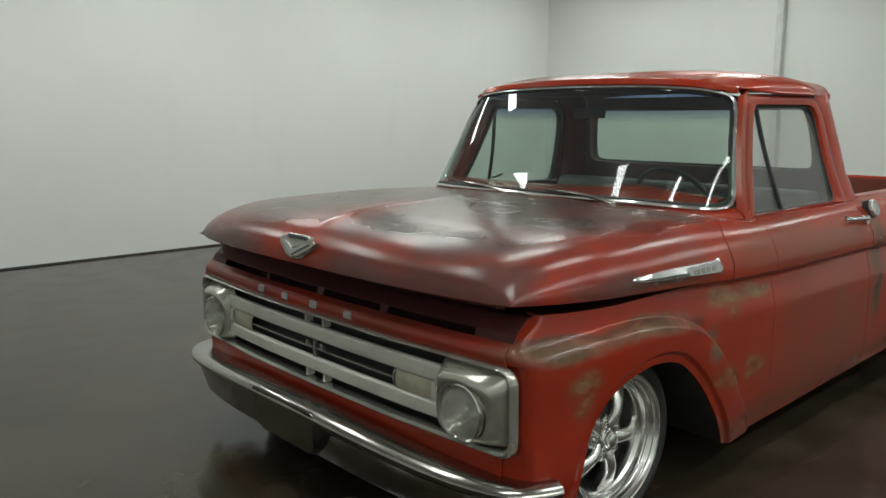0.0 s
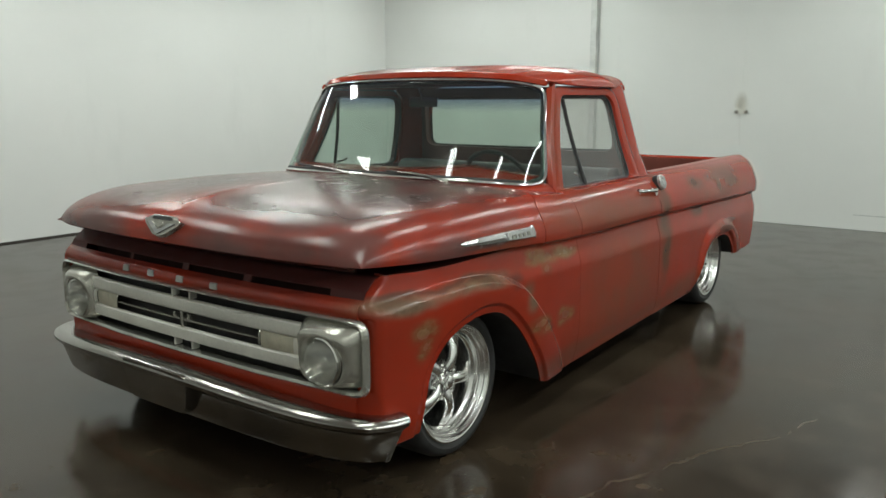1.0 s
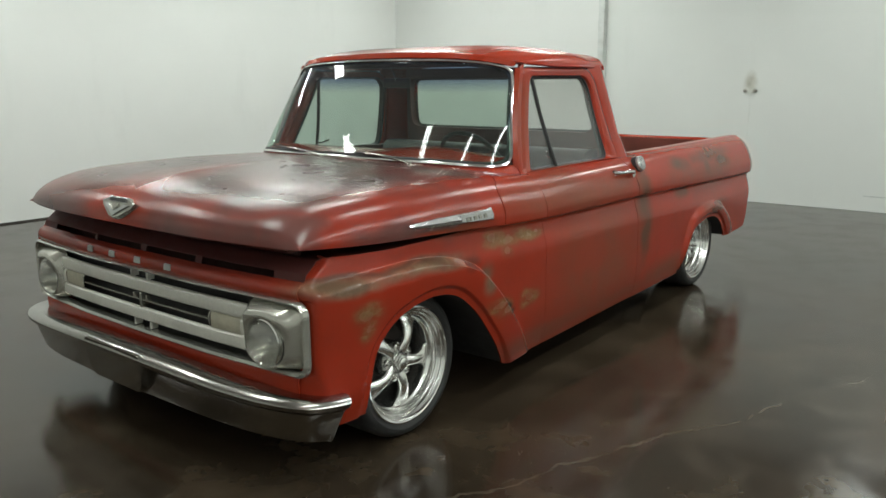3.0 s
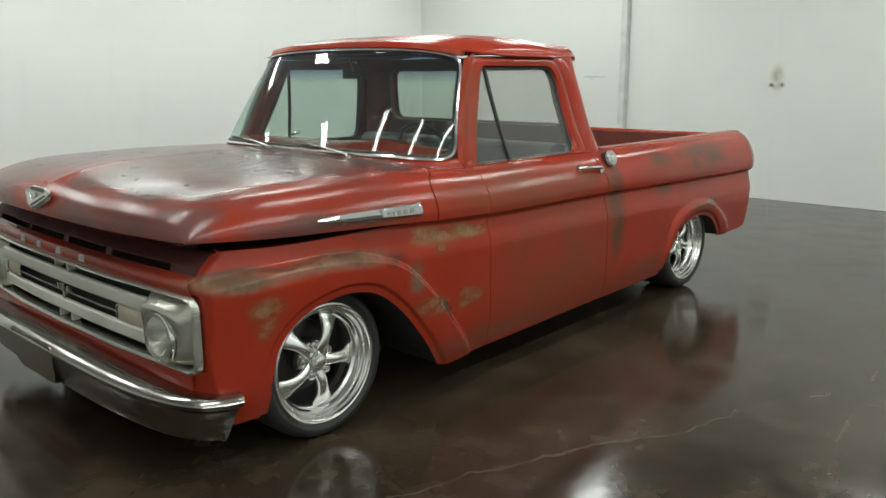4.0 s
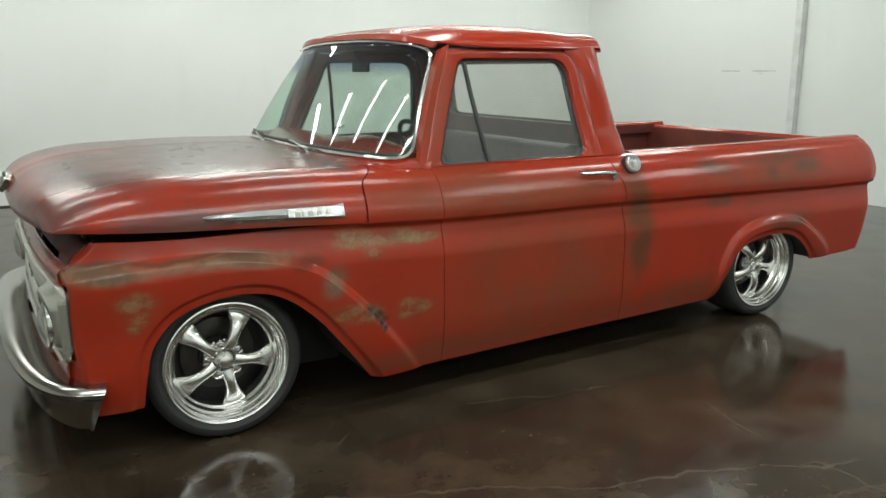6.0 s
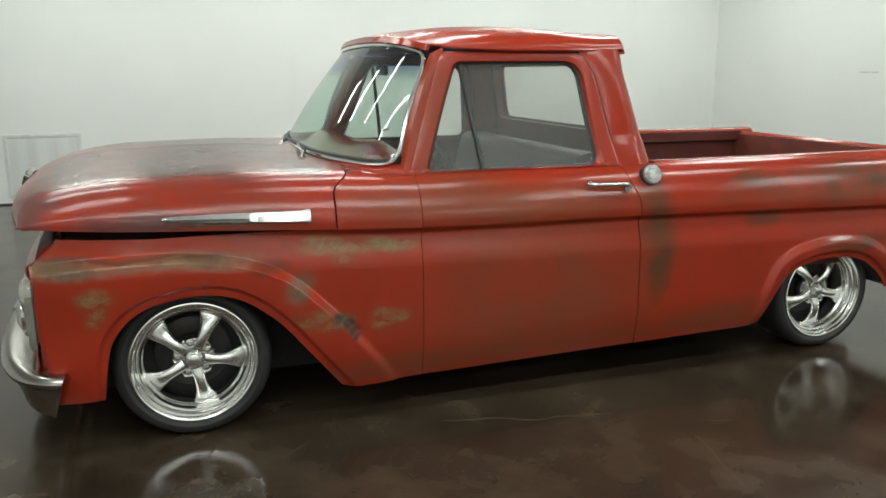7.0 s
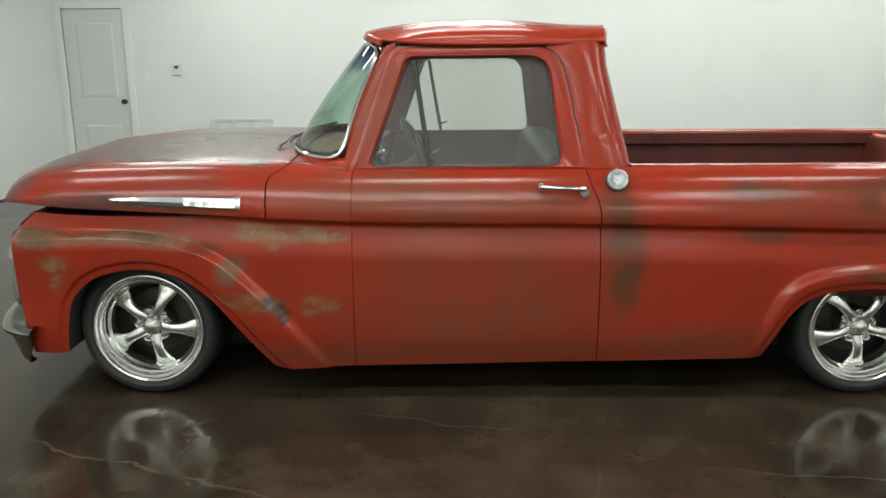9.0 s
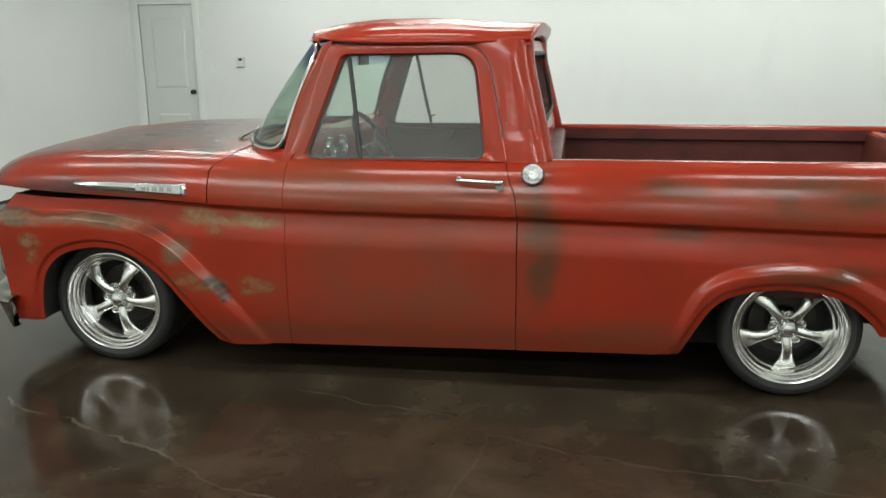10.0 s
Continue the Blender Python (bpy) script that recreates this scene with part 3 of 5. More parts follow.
def flank(x, z):
    """Half width of the body's side at x and height z, without the hood."""
    zc = crease(max(x, 0.3)) + 0.022 * (1 - step(x, -0.1, 0.5))
    t = z - zc
    if t >= 0:
        t *= 0.199 / (BELT - zc)
        w = float(np.interp(t, SEC_H, SEC_W))
    else:
        w = 0.966 + 0.030 * step(-t, 0.0, 0.16) - 0.030 * max(0.0, (0.36 - z) / 0.2) ** 2
        w += (0.010 + 0.019 * step(x, 0.50, 0.56)) * math.exp(-((t / 0.014) ** 2))
    w += taper(x)
    if t < -0.02:
        if x < 0.95:
            s, u = side_of(FLF, x, z)
            amp = 0.042 * (1 - 0.70 * step(x, 0.45, 0.80))
            a, _ = side_of(ARF, x, z)
            w += amp * min(1.0, max(0.0, (s + 0.016) / 0.026)) * (1 - 0.3 * step(s, 0.04, 0.25))
            w -= 0.012 * step(a, -0.040, -0.022)
        elif x > 2.3:
            s, u = side_of(FLR, x, z)
            amp = 0.030 * math.sin(math.pi * min(1, max(0, u))) ** 0.5
            a, _ = side_of(ARR, x, z)
            w += amp * step(s, -0.012, 0.03) * (1 - 0.3 * step(s, 0.04, 0.12))
            w -= 0.012 * step(a, -0.035, -0.02)
    return w


def side_panel(bottom, top, nx, nz, bend=None, lead=None):
    """Rules a sheet between two curves of (x, z) and lays it on the flank."""
    rows = []
    for k in range(nz + 1):
        v = k / nz
        row = list(lead(bottom[0][1] + (top[0][1] - bottom[0][1]) * v)) if lead else []
        for (xb, zb), (xt, zt) in zip(bottom, top):
            x, z = xb + (xt - xb) * v, zb + (zt - zb) * v
            if bend:
                x = bend(x, z)
            row.append((x, -flank(x, z), z))
        rows.append(row)
    return skin(rows)


def wing_front(z):
    """Front edge of the wing, leaning back under the hood's lip."""
    return -0.462 - 0.030 * step(z, 0.22, 0.5) + 0.085 * step(z, 0.695, 0.80)


def bend_wing(x, z):
    return x + (wing_front(z) + 0.03 + 0.445) * (1 - step(x, -0.445, -0.30))


def bow(y):
    """How far the front stands ahead across its width."""
    return -0.553 + 0.045 * (abs(y) / 0.94) ** 2.6


HEADER = [(0.015, 0.645), (0.003, 0.653), (-0.005, 0.664), (-0.008, 0.676), (-0.008, 0.690), (-0.003, 0.702), (0.007, 0.709), (0.021, 0.714), (0.026, 0.718), (0.034, 0.741), (0.038, 0.746), (0.046, 0.751), (0.074, 0.774), (0.082, 0.782), (0.090, 0.785), (0.115, 0.785)]


def header_at(z):
    return float(np.interp(z, [p[1] for p in HEADER], [p[0] for p in HEADER]))


def wing_nose(z):
    """The wing's rounded front corner at height z, from the grille side to the flank."""
    xf = wing_front(z)
    ax = bow(0.88) + (header_at(z) + 0.003 if z > 0.66 else 0.022 if z > 0.40 else 0.006)
    w0 = flank(xf + 0.006, z)
    lead = max(xf - 0.006, ax - 0.004) if z < 0.70 else xf - 0.006
    pts = [(ax, -0.870), (lead * 0.5 + ax * 0.5, -0.908), (lead, -(w0 - 0.024)), (xf + 0.002, -(w0 - 0.007)), (xf + 0.012, -flank(xf + 0.012, z)), (xf + 0.03, -flank(xf + 0.03, z))]
    return [(x, y, z) for x, y in spline(pts, 18)][:-1]


truck = empty("pickup_truck", label="lowered vintage red pickup truck with worn patchy paint", category="pickup truck")

# front wings
n = 150
bot = np.vstack([lin([(-0.445, 0.205), (-0.300, 0.212)], 12), spline(ARCH_F, 90), lin([(0.558, 0.156), (0.60, 0.143), (0.70, 0.143), (0.8855, 0.152)], 30)])
top = lin([(-0.445, 0.792), (-0.38, 0.790), (-0.1, 0.781), (0.3, crease(0.3) - 0.010), (0.545, crease(0.545) - 0.006), (0.565, crease(0.565) - 0.0005), (0.8855, crease(0.8855) - 0.0005)], 400)
frac = np.interp(np.arange(len(bot)), [0, 11, 101, 131], [0, 0.10, 0.74, 1.0])
top = np.stack([np.interp(frac, np.linspace(0, 1, 400), top[:, k]) for k in (0, 1)], 1)
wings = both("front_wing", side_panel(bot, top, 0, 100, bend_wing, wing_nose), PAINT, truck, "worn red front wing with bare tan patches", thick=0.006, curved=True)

# doors: lower skin
DF, DR = 0.888, 1.868


def door_bottom(x):
    return 0.152 + (x - 0.88) * 0.020


rear_cut = spline([(1.872, 0.168), (1.872, 0.45), (1.870, 0.72), (1.862, 0.82), (1.835, 0.89), (1.815, BELT)], 40)
rows = []
for k in range(131):
    v = k / 130
    x_r = float(np.interp(door_bottom(DR) + (BELT - door_bottom(DR)) * v, rear_cut[:, 1], rear_cut[:, 0])) - 0.004
    row = []
    for u in np.linspace(0, 1, 24):
        x = DF + (x_r - DF) * u
        z = door_bottom(x) + (BELT - door_bottom(x)) * v
        row.append((x, -flank(x, z), z))
    rows.append(row)
doors = both("door", skin(rows), PAINT, truck, "red door with a darkened lower half", thick=0.03, curved=True)

# bedsides behind the doors
bot = np.vstack([lin([(1.878, 0.170), (2.532, 0.188)], 40), spline(ARCH_R, 90), lin([(3.30, 0.303), (3.62, 0.306), (3.74, 0.315)], 26)])
rail = [(1.82, BELT), (2.2, 0.957), (3.0, 0.956), (3.6, 0.957), (3.83, 0.957)]
rail = lin(rail, 400)
frac = np.interp(np.arange(len(bot)), [0, 39, 129, 155], [0, 0.33, 0.74, 1.0])
top = np.stack([np.interp(frac, np.linspace(0, 1, 400), rail[:, k]) for k in (0, 1)], 1)
rows = []
tail_edge = spline([(3.715, 0.315), (3.760, 0.42), (3.794, 0.55), (3.818, 0.66), (3.840, 0.705), (3.860, 0.74), (3.870, 0.80), (3.868, 0.86), (3.853, 0.898), (3.838, 0.915), (3.834, 0.935), (3.832, 0.957)], 80)
for k in range(105):
    v = k / 104
    row = []
    for i, ((xb, zb), (xt, zt)) in enumerate(zip(bot, top)):
        x, z = xb + (xt - xb) * v, zb + (zt - zb) * v
        u = i / (len(bot) - 1)
        x_t = float(np.interp(z, tail_edge[:, 1], tail_edge[:, 0]))
        x += (x_t - (bot[-1][0] + (top[-1][0] - bot[-1][0]) * v)) * step(u, 0.72, 1.0)
        x_c = float(np.interp(z, rear_cut[:, 1], rear_cut[:, 0]))
        x += (x_c - (bot[0][0] + (top[0][0] - bot[0][0]) * v)) * (1 - step(u, 0.0, 0.15))
        y = flank(x, z) - 0.022 * step(x, 3.74, 3.90) ** 2
        row.append((x, -y, z))
    rows.append(row)
bedsides = both("bedside", skin(rows), PAINT, truck, "red bedside with dark stains above the rear wheel", thick=0.006, curved=True)

# rails and inner walls of the bed
xs = np.linspace(2.0, 3.832, 30)
top_rail, inner_wall = [], []
for x in xs:
    w = flank(x, BELT)
    top_rail.append([(x, -w, BELT), (x, -w + 0.012, BELT + 0.007), (x, -w + 0.030, BELT + 0.009), (x, -w + 0.068, BELT + 0.007), (x, -w + 0.080, BELT + 0.001), (x, -w + 0.085, BELT - 0.012)])
    inner_wall.append([(x, -w + 0.085, BELT - 0.013), (x, -w + 0.085, 0.885), (x, -w + 0.045, 0.875), (x, -w + 0.045, 0.46)])
both("bed_rail", skin(top_rail), PAINT, truck, "red rolled top rail of the bed", thick=0.004)
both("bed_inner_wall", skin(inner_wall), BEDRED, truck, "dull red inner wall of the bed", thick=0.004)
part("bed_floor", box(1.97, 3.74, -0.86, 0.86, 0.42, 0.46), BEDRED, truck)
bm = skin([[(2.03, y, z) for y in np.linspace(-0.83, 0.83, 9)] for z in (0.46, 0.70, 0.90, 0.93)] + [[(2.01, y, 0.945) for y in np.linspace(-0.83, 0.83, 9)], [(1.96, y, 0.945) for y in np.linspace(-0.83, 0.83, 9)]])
part("bed_front_panel", bm, BEDRED, truck)
for i in range(8):
    y = -0.63 + i * 0.18
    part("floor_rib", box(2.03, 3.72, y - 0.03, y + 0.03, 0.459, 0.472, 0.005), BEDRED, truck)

# tailgate with rolled top
gate = []
for y in np.linspace(-0.845, 0.845, 15):
    gate.append([(3.725, y, 0.46), (3.725, y, 0.90), (3.730, y, 0.93), (3.745, y, 0.943), (3.770, y, 0.94), (3.800, y, 0.90), (3.815, y, 0.80), (3.800, y, 0.70), (3.775, y, 0.66), (3.755, y, 0.38), (3.730, y, 0.345), (3.680, y, 0.345)])
gate_ob = part("tailgate", skin(gate), PAINT, truck, "red tailgate, closed")
part("inner_skin", box(3.715, 3.7235, -0.835, 0.835, 0.475, 0.925, 0.002), plain("worn_inner_gate", (0.15, 0.036, 0.022), 0.5, 0.0, 0.3, 7), gate_ob, "dull worn inner face")
bm = lathe([(0.0, 0.025), (0.03, 0.024), (0.05, 0.012), (0.055, 0.0)], 20, axis="x", centre=(3.835, -0.845, 0.80))
both("tail_lamp", bm, plain("red_lens", (0.25, 0.01, 0.008), 0.2), truck, "small red tail lamp")

# cab floor, chassis and wheel wells, all dark
part("chassis", box(-0.42, 3.6, -0.50, 0.50, 0.20, 0.42, 0.02), DARK, truck)
part("cab_floor", box(0.60, 1.99, -0.90, 0.90, 0.24, 0.30), DARK, truck)
part("engine_bay", box(-0.40, 0.58, -0.60, 0.60, 0.40, 0.74, 0.02), DARK, truck)
for arch in (ARCH_F, ARCH_R):
    pts = spline(arch, 40)
    rows = [[(x, -flank(x, z) + 0.006 + d, z + 0.004) for x, z in pts] for d in (0.0, 0.03, 0.38)]
    both("wheel_well", skin(rows), DARK, truck, "dark wheel well")
    cx = (pts[0][0] + pts[-1][0]) / 2
    both("well_back", box(pts[0][0] - 0.02, pts[-1][0] + 0.02, -0.615, -0.605, 0.12, 0.62), DARK, truck)
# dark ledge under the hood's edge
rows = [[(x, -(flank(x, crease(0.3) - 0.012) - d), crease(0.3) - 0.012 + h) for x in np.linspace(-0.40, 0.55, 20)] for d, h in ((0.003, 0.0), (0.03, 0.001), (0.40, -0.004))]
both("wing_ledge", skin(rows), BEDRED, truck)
both("rocker", box(0.6, 2.45, -0.93, -0.55, 0.17, 0.24), DARK, truck)


# hood
def hood_front(y):
    return -0.615 + 0.075 * (abs(y) / 0.93) ** 3.2


def nose(d):
    t = min(1.0, max(0.0, d / 0.40))
    return (1 - (1 - t) ** 2.3) ** 0.35


prof = spline([(w, h) for w, h in PROFILE], 46)
full = [(-w, h) for w, h in prof] + [(w, h) for w, h in prof[::-1][1:]]
rows = []
for s in np.r_[0.12 * np.linspace(0, 1, 24)[:-1] ** 2, np.linspace(0.12, 1.0, 90)]:
    row = []
    for w, h in full:
        hh = h / 0.23
        rear = 0.548 + 0.075 * step(hh, 0.62, 0.95) - 0.03 * step(1 - abs(w), 0.3, 1.0)
        xf = hood_front(w)
        x = xf + (rear - xf) * s
        H = float(np.interp(x, HOOD_H[:, 0], HOOD_H[:, 1]))
        z = crease(x) + H * hh * nose(x - xf)
        y = w * (1.0 + (taper(x) / 0.995))
        # peaked centre line, with a low step across ahead of the cowl
        z += (0.022 * max(0.0, 1 - abs(y) / 0.86) + 0.003 * max(0.0, 1 - abs(y) / 0.035)) * nose(x - xf) * (1 - 0.4 * step(x, -0.1, 0.62))
        z += 0.0022 * (1 - step(x, 0.375, 0.387)) * step(0.50 - abs(y), 0.0, 0.30) * step(x, -0.40, 0.2)
        row.append((x, y, z))
    rows.append(row)
hood = part("hood", skin(rows), PAINT, truck, "red hood worn to grey primer, slightly ajar at the front", thick=0.012, curved=True)

rows = []
for y in np.linspace(-0.87, 0.87, 41):
    xf = hood_front(y) + 0.012
    zc = crease(xf)
    rows.append([(xf + 0.010, y, zc - 0.001), (xf + 0.026, y, zc - 0.012), (xf + 0.060, y, zc - 0.012), (xf + 0.085, y, zc + 0.012), (xf + 0.16, y, zc + 0.02)])
part("hood_lip", skin(rows), PAINT, hood, thick=0.004)

# cowl between hood and windshield, its sides running down to the crease
rows = []
for x in np.linspace(0.0, 1.0, 16):
    row = []
    for w, h in full:
        hh = h / 0.23
        x0 = 0.5545 + 0.075 * step(hh, 0.62, 0.95) - 0.03 * step(1 - abs(w), 0.3, 1.0)
        xx = x0 + (0.8855 - x0) * x
        H = 0.222 - 0.018 * step(xx, 0.6, 0.88) * step(hh, 0.8, 0.95)
        row.append((xx, w * (1 + taper(xx)), crease(xx) + H * hh))
    rows.append(row)
part("cowl", skin(rows), PAINT, truck, "red cowl ahead of the windshield", thick=0.006, curved=True)

# ---------------------------------------------------------------- cab


def glasshouse(z):
    """Half width of the cab at height z above the belt."""
    t = (z - BELT) / (1.43 - BELT)
    return 0.868 - 0.118 * t - 0.012 * math.sin(math.pi * min(1, max(0, t)))


def on_cab(x, z, inset=0.0):
    y = glasshouse(z) - inset
    if x > 1.80:
        y -= 0.05 * ((x - 1.80) / 0.15) ** 2
    return (x, -y, z)


WIN = [(0.950, 0.960), (1.105, 1.386), (1.664, 1.388), (1.724, 0.960)]
FRM = [(0.872, BELT), (1.035, 1.430), (1.715, 1.432), (1.818, BELT)]
inner = rounded(WIN, [0.035, 0.035, 0.085, 0.05], 8)
outer = rounded(FRM, [0.01, 0.04, 0.12, 0.01], 8)


def dense(loop, k=3):
    out = []
    for i, p in enumerate(loop):
        q = loop[(i + 1) % len(loop)]
        out += [p.lerp(q, j / k) for j in range(k)]
    return out


inner, outer = dense(inner, 4), dense(outer, 4)
rows = []
for t, inset in ((0.0, 0.0), (0.12, -0.004), (0.5, -0.006), (0.85, -0.002), (1.0, 0.012), (1.0, 0.04)):
    rows.append([on_cab(*(o.lerp(i, t)), inset) for o, i in zip(outer, inner)])
frames = both("window_frame", skin(rows, closed=True), PAINT, doors, "red upper door frame")
rows = [[on_cab(*(i.lerp(Vector((1.35, 1.17)), t)), d) for i in inner] for t, d in ((0.0, 0.010), (0.016, 0.012), (0.016, 0.046), (-0.03, 0.046))]
both("window_seal", skin(rows, closed=True), RUBBER, doors, "black rubber window seal", thick=0.004)
bm = bmesh.new()
bm.faces.new([bm.verts.new(on_cab(*p, 0.022)) for p in inner])
both("window_glass", bm, SIDE_GLASS, doors, "dusty clear side window with reflected haze in its film")
# vent window bar
bar = [on_cab(1.128 + (1.192 - 1.128) * t, 1.375 - (1.375 - 0.958) * t, 0.012) for t in np.linspace(0, 1, 8)]
both("vent_bar", tube(bar, 0.010, 8), BLACK, doors, "dark upright bar of the vent window")
latch = tube([on_cab(1.19, 1.0, 0.03), on_cab(1.20, 1.01, 0.06), on_cab(1.23, 1.02, 0.065)], 0.006, 6)
both("vent_latch", latch, CHROME, doors, "small chrome vent latch")

# thin black tube that stands for the shade in the door's upper gap
gap = [on_cab(p.x, p.y, 0.002) for p in outer if p.y > BELT + 0.01]
both("door_gap_shade", tube(gap, 0.0045, 6), RUBBER, truck, "thin black line for the shaded gap round the door")

# rear corner of the cab, from the door cut round to the back
xb = lambda z: 1.965 - 0.080 * (z - BELT) / 0.46  # noqa: E731
xc = lambda z: 2.008 - 0.24 * (z - 0.96)  # noqa: E731
edge = lambda z: float(np.interp(z, [BELT, 1.25, 1.34, 1.40, 1.424], [1.812, 1.749, 1.73, 1.70, 1.66]))  # noqa: E731
rows = []
for z in np.linspace(BELT - 0.002, 1.445, 26):
    g, e, b, w = glasshouse(z), edge(z), xc(z) + 0.012 * step(z, 1.33, 1.45), xb(z)
    mid = (e + b) / 2
    pts = spline([(e + 0.004, -g), (mid, -(g - 0.004)), (b - 0.055, -(g - 0.016)), (b - 0.018, -(g - 0.045)), (b, -(g - 0.085)), ((b + w) / 2 + 0.006, -(g - 0.115)), (w + 0.004, -(g - 0.135))], 22)
    dent = 0.007 * (1 - step(z, 1.050, 1.066)) + 0.012 * math.sin(math.pi * min(1.0, max(0.0, (z - 1.06) / 0.40))) 
    rows.append([(x, y - dent * math.sin(math.pi * i / 21) ** 0.6, z) for i, (x, y) in enumerate(pts)])
both("cab_corner", skin(rows), PAINT, truck, "red rounded rear cab corner", thick=0.02, curved=True)

# back wall with its window
RW = [(-0.675, 1.075), (-0.645, 1.385), (0.645, 1.385), (0.675, 1.075)]
RO = [(-0.735, BELT - 0.03), (-0.665, 1.445), (0.665, 1.445), (0.735, BELT - 0.03)]
inner_r, outer_r = dense(rounded(RW, 0.07, 8), 4), dense(rounded(RO, 0.01, 8), 4)
rows = [[(xb(v) + dx, u, v) for u, v in [o.lerp(i, t) for o, i in zip(outer_r, inner_r)]] for t, dx in ((0, 0.004), (0.6, 0.008), (0.92, 0.006), (1.0, -0.006), (1.0, -0.012))]
back = part("cab_back", skin(rows, closed=True), PAINT, truck, "red back wall of the cab")
part("back_lining", skin([[(xb(v) - d, u, v) for u, v in [o.lerp(i, t) for o, i in zip(outer_r, inner_r)]] for t, d in ((0, 0.054), (1.0, 0.054), (1.0, 0.0125))], closed=True), TRIMDARK, back)
bm = bmesh.new()
bm.faces.new([bm.verts.new((xb(v) - 0.03, u, v)) for u, v in inner_r])
part("rear_glass", bm, SIDE_GLASS, back, "clear rear window")
part("rear_seal", tube([(xb(v) + 0.002, u, v) for u, v in inner_r + inner_r[:1]], 0.012, 8, cap=False), RUBBER, back, "black rubber seal")

# windshield: wraps round at the lower corners
low = [(0.545, 0.0, 1.012), (0.552, 0.25, 1.011), (0.575, 0.45, 1.008), (0.615, 0.60, 1.004), (0.675, 0.71, 0.997), (0.755, 0.79, 0.988), (0.842, 0.832, 0.992)]
high = [(0.890, 0.0, 1.473), (0.893, 0.205, 1.471), (0.900, 0.395, 1.466), (0.911, 0.52, 1.459), (0.932, 0.612, 1.450), (0.962, 0.676, 1.438), (1.000, 0.730, 1.424)]


def wrap(pts):
    half = spline(pts, 28)
    return np.vstack([half[::-1] * np.array([1, -1, 1]), half[1:]])


L, Hh = wrap(low), wrap(high)
rows = []
for v in np.linspace(0, 1, 16):
    row = L + (Hh - L) * v
    row[:, 0] -= 0.018 * math.sin(math.pi * v)
    rows.append(row)
shield = part("windshield", skin(rows), WS_GLASS, truck, "green-tinted curved windshield with a blue shade band")
loop = [tuple(p) for p in rows[0]] + [tuple(r[-1]) for r in rows[1:-1]] + [tuple(p) for p in rows[-1][::-1]] + [tuple(r[0]) for r in rows[-2:0:-1]]


def soften(loop, k=3):
    p = np.array(loop)
    for _ in range(k):
        p = (np.roll(p, 1, 0) + 2 * p + np.roll(p, -1, 0)) / 4
    return [tuple(q) for q in p]


ring = soften(loop, 4)
ring = [(x - 0.006, y * 1.004, z) for x, y, z in ring]
part("windshield_trim", tube(ring + ring[:1], 0.0085, 8, cap=False), CHROME, shield, "bright chrome windshield trim")
seal = [(x + 0.008, y * 0.978, 1.2 + (z - 1.2) * 0.955) for x, y, z in ring]
part("windshield_seal", tube(seal + seal[:1], 0.011, 8, cap=False), RUBBER, shield, "black rubber seal")

ends = [np.array([0.905, s * 0.866, 0.985]) for s in (-1, 1)]
sill = [ends[0]] + list(L) + [ends[1]]
rows = [[(x + dx, y * k, z + dz) for x, y, z in sill] for dx, k, dz in ((0.012, 0.995, 0.002), (-0.004, 1.004, -0.008), (-0.014, 1.016, -0.022), (-0.018, 1.022, -0.07))]
part("windshield_base", skin(rows), PAINT, truck, "red sill below the windshield", thick=0.004)

# front pillars between windshield and doors
rows = []
for v in np.linspace(0, 1, 18):
    a = L[0] + (Hh[0] - L[0]) * v
    a[0] -= 0.018 * math.sin(math.pi * v)
    z = BELT - 0.012 + (1.445 - BELT + 0.012) * v
    x = 0.874 + (1.058 - 0.874) * v
    b = np.array(on_cab(x, z))
    m1 = a * 0.6 + b * 0.4 + np.array([-0.004, -0.014, 0])
    rows.append([a + np.array([0.012, 0.01, 0]), a + np.array([0.004, -0.004, 0]), m1, b + np.array([-0.012, -0.004, 0]), b, b + np.array([0.01, 0.03, 0])])
both("front_pillar", skin(rows), PAINT, truck, "red windshield pillar", thick=0.012)

# roof: drip rail at the sides, front visor, rolled rear overhang
def roof_front(y):
    """Front edge of the visor over the windshield: x and height at half width y."""
    ys = [p[1] for p in high]
    return float(np.interp(y, ys, [p[0] for p in high])) - 0.016 + 0.3 * max(0.0, y - 0.73), float(np.interp(y, ys, [p[2] for p in high])) + 0.012


def roof_half(x):
    return 0.768 - 0.034 * (1 - step(x, 0.95, 1.22)) - 0.060 * step(x, 1.55, 1.97)


def roof_point(s, a):
    """s: from the visor's edge to the rear; a: from the drip rail (0) to the middle (1)."""
    t = a * math.pi / 2
    w = math.cos(t) ** 0.50 if a < 1 else 0.0
    xf, ze = roof_front(w * 0.748)
    x = xf + (1.934 - 0.040 * w**4 - xf) * s
    d = x - xf
    crown = 0.110 - 0.034 * step(x, 1.45, 1.97)
    zf = 1.440 + 0.010 * step(x, 1.70, 1.97) + crown * math.sin(t) ** 0.80
    rise = 1 - (1 - min(1.0, d / 0.42)) ** 2.2
    z = ze + 0.022 * step(d, -0.001, 0.014) + (zf - ze - 0.022) * rise
    return x, -roof_half(x) * w, z


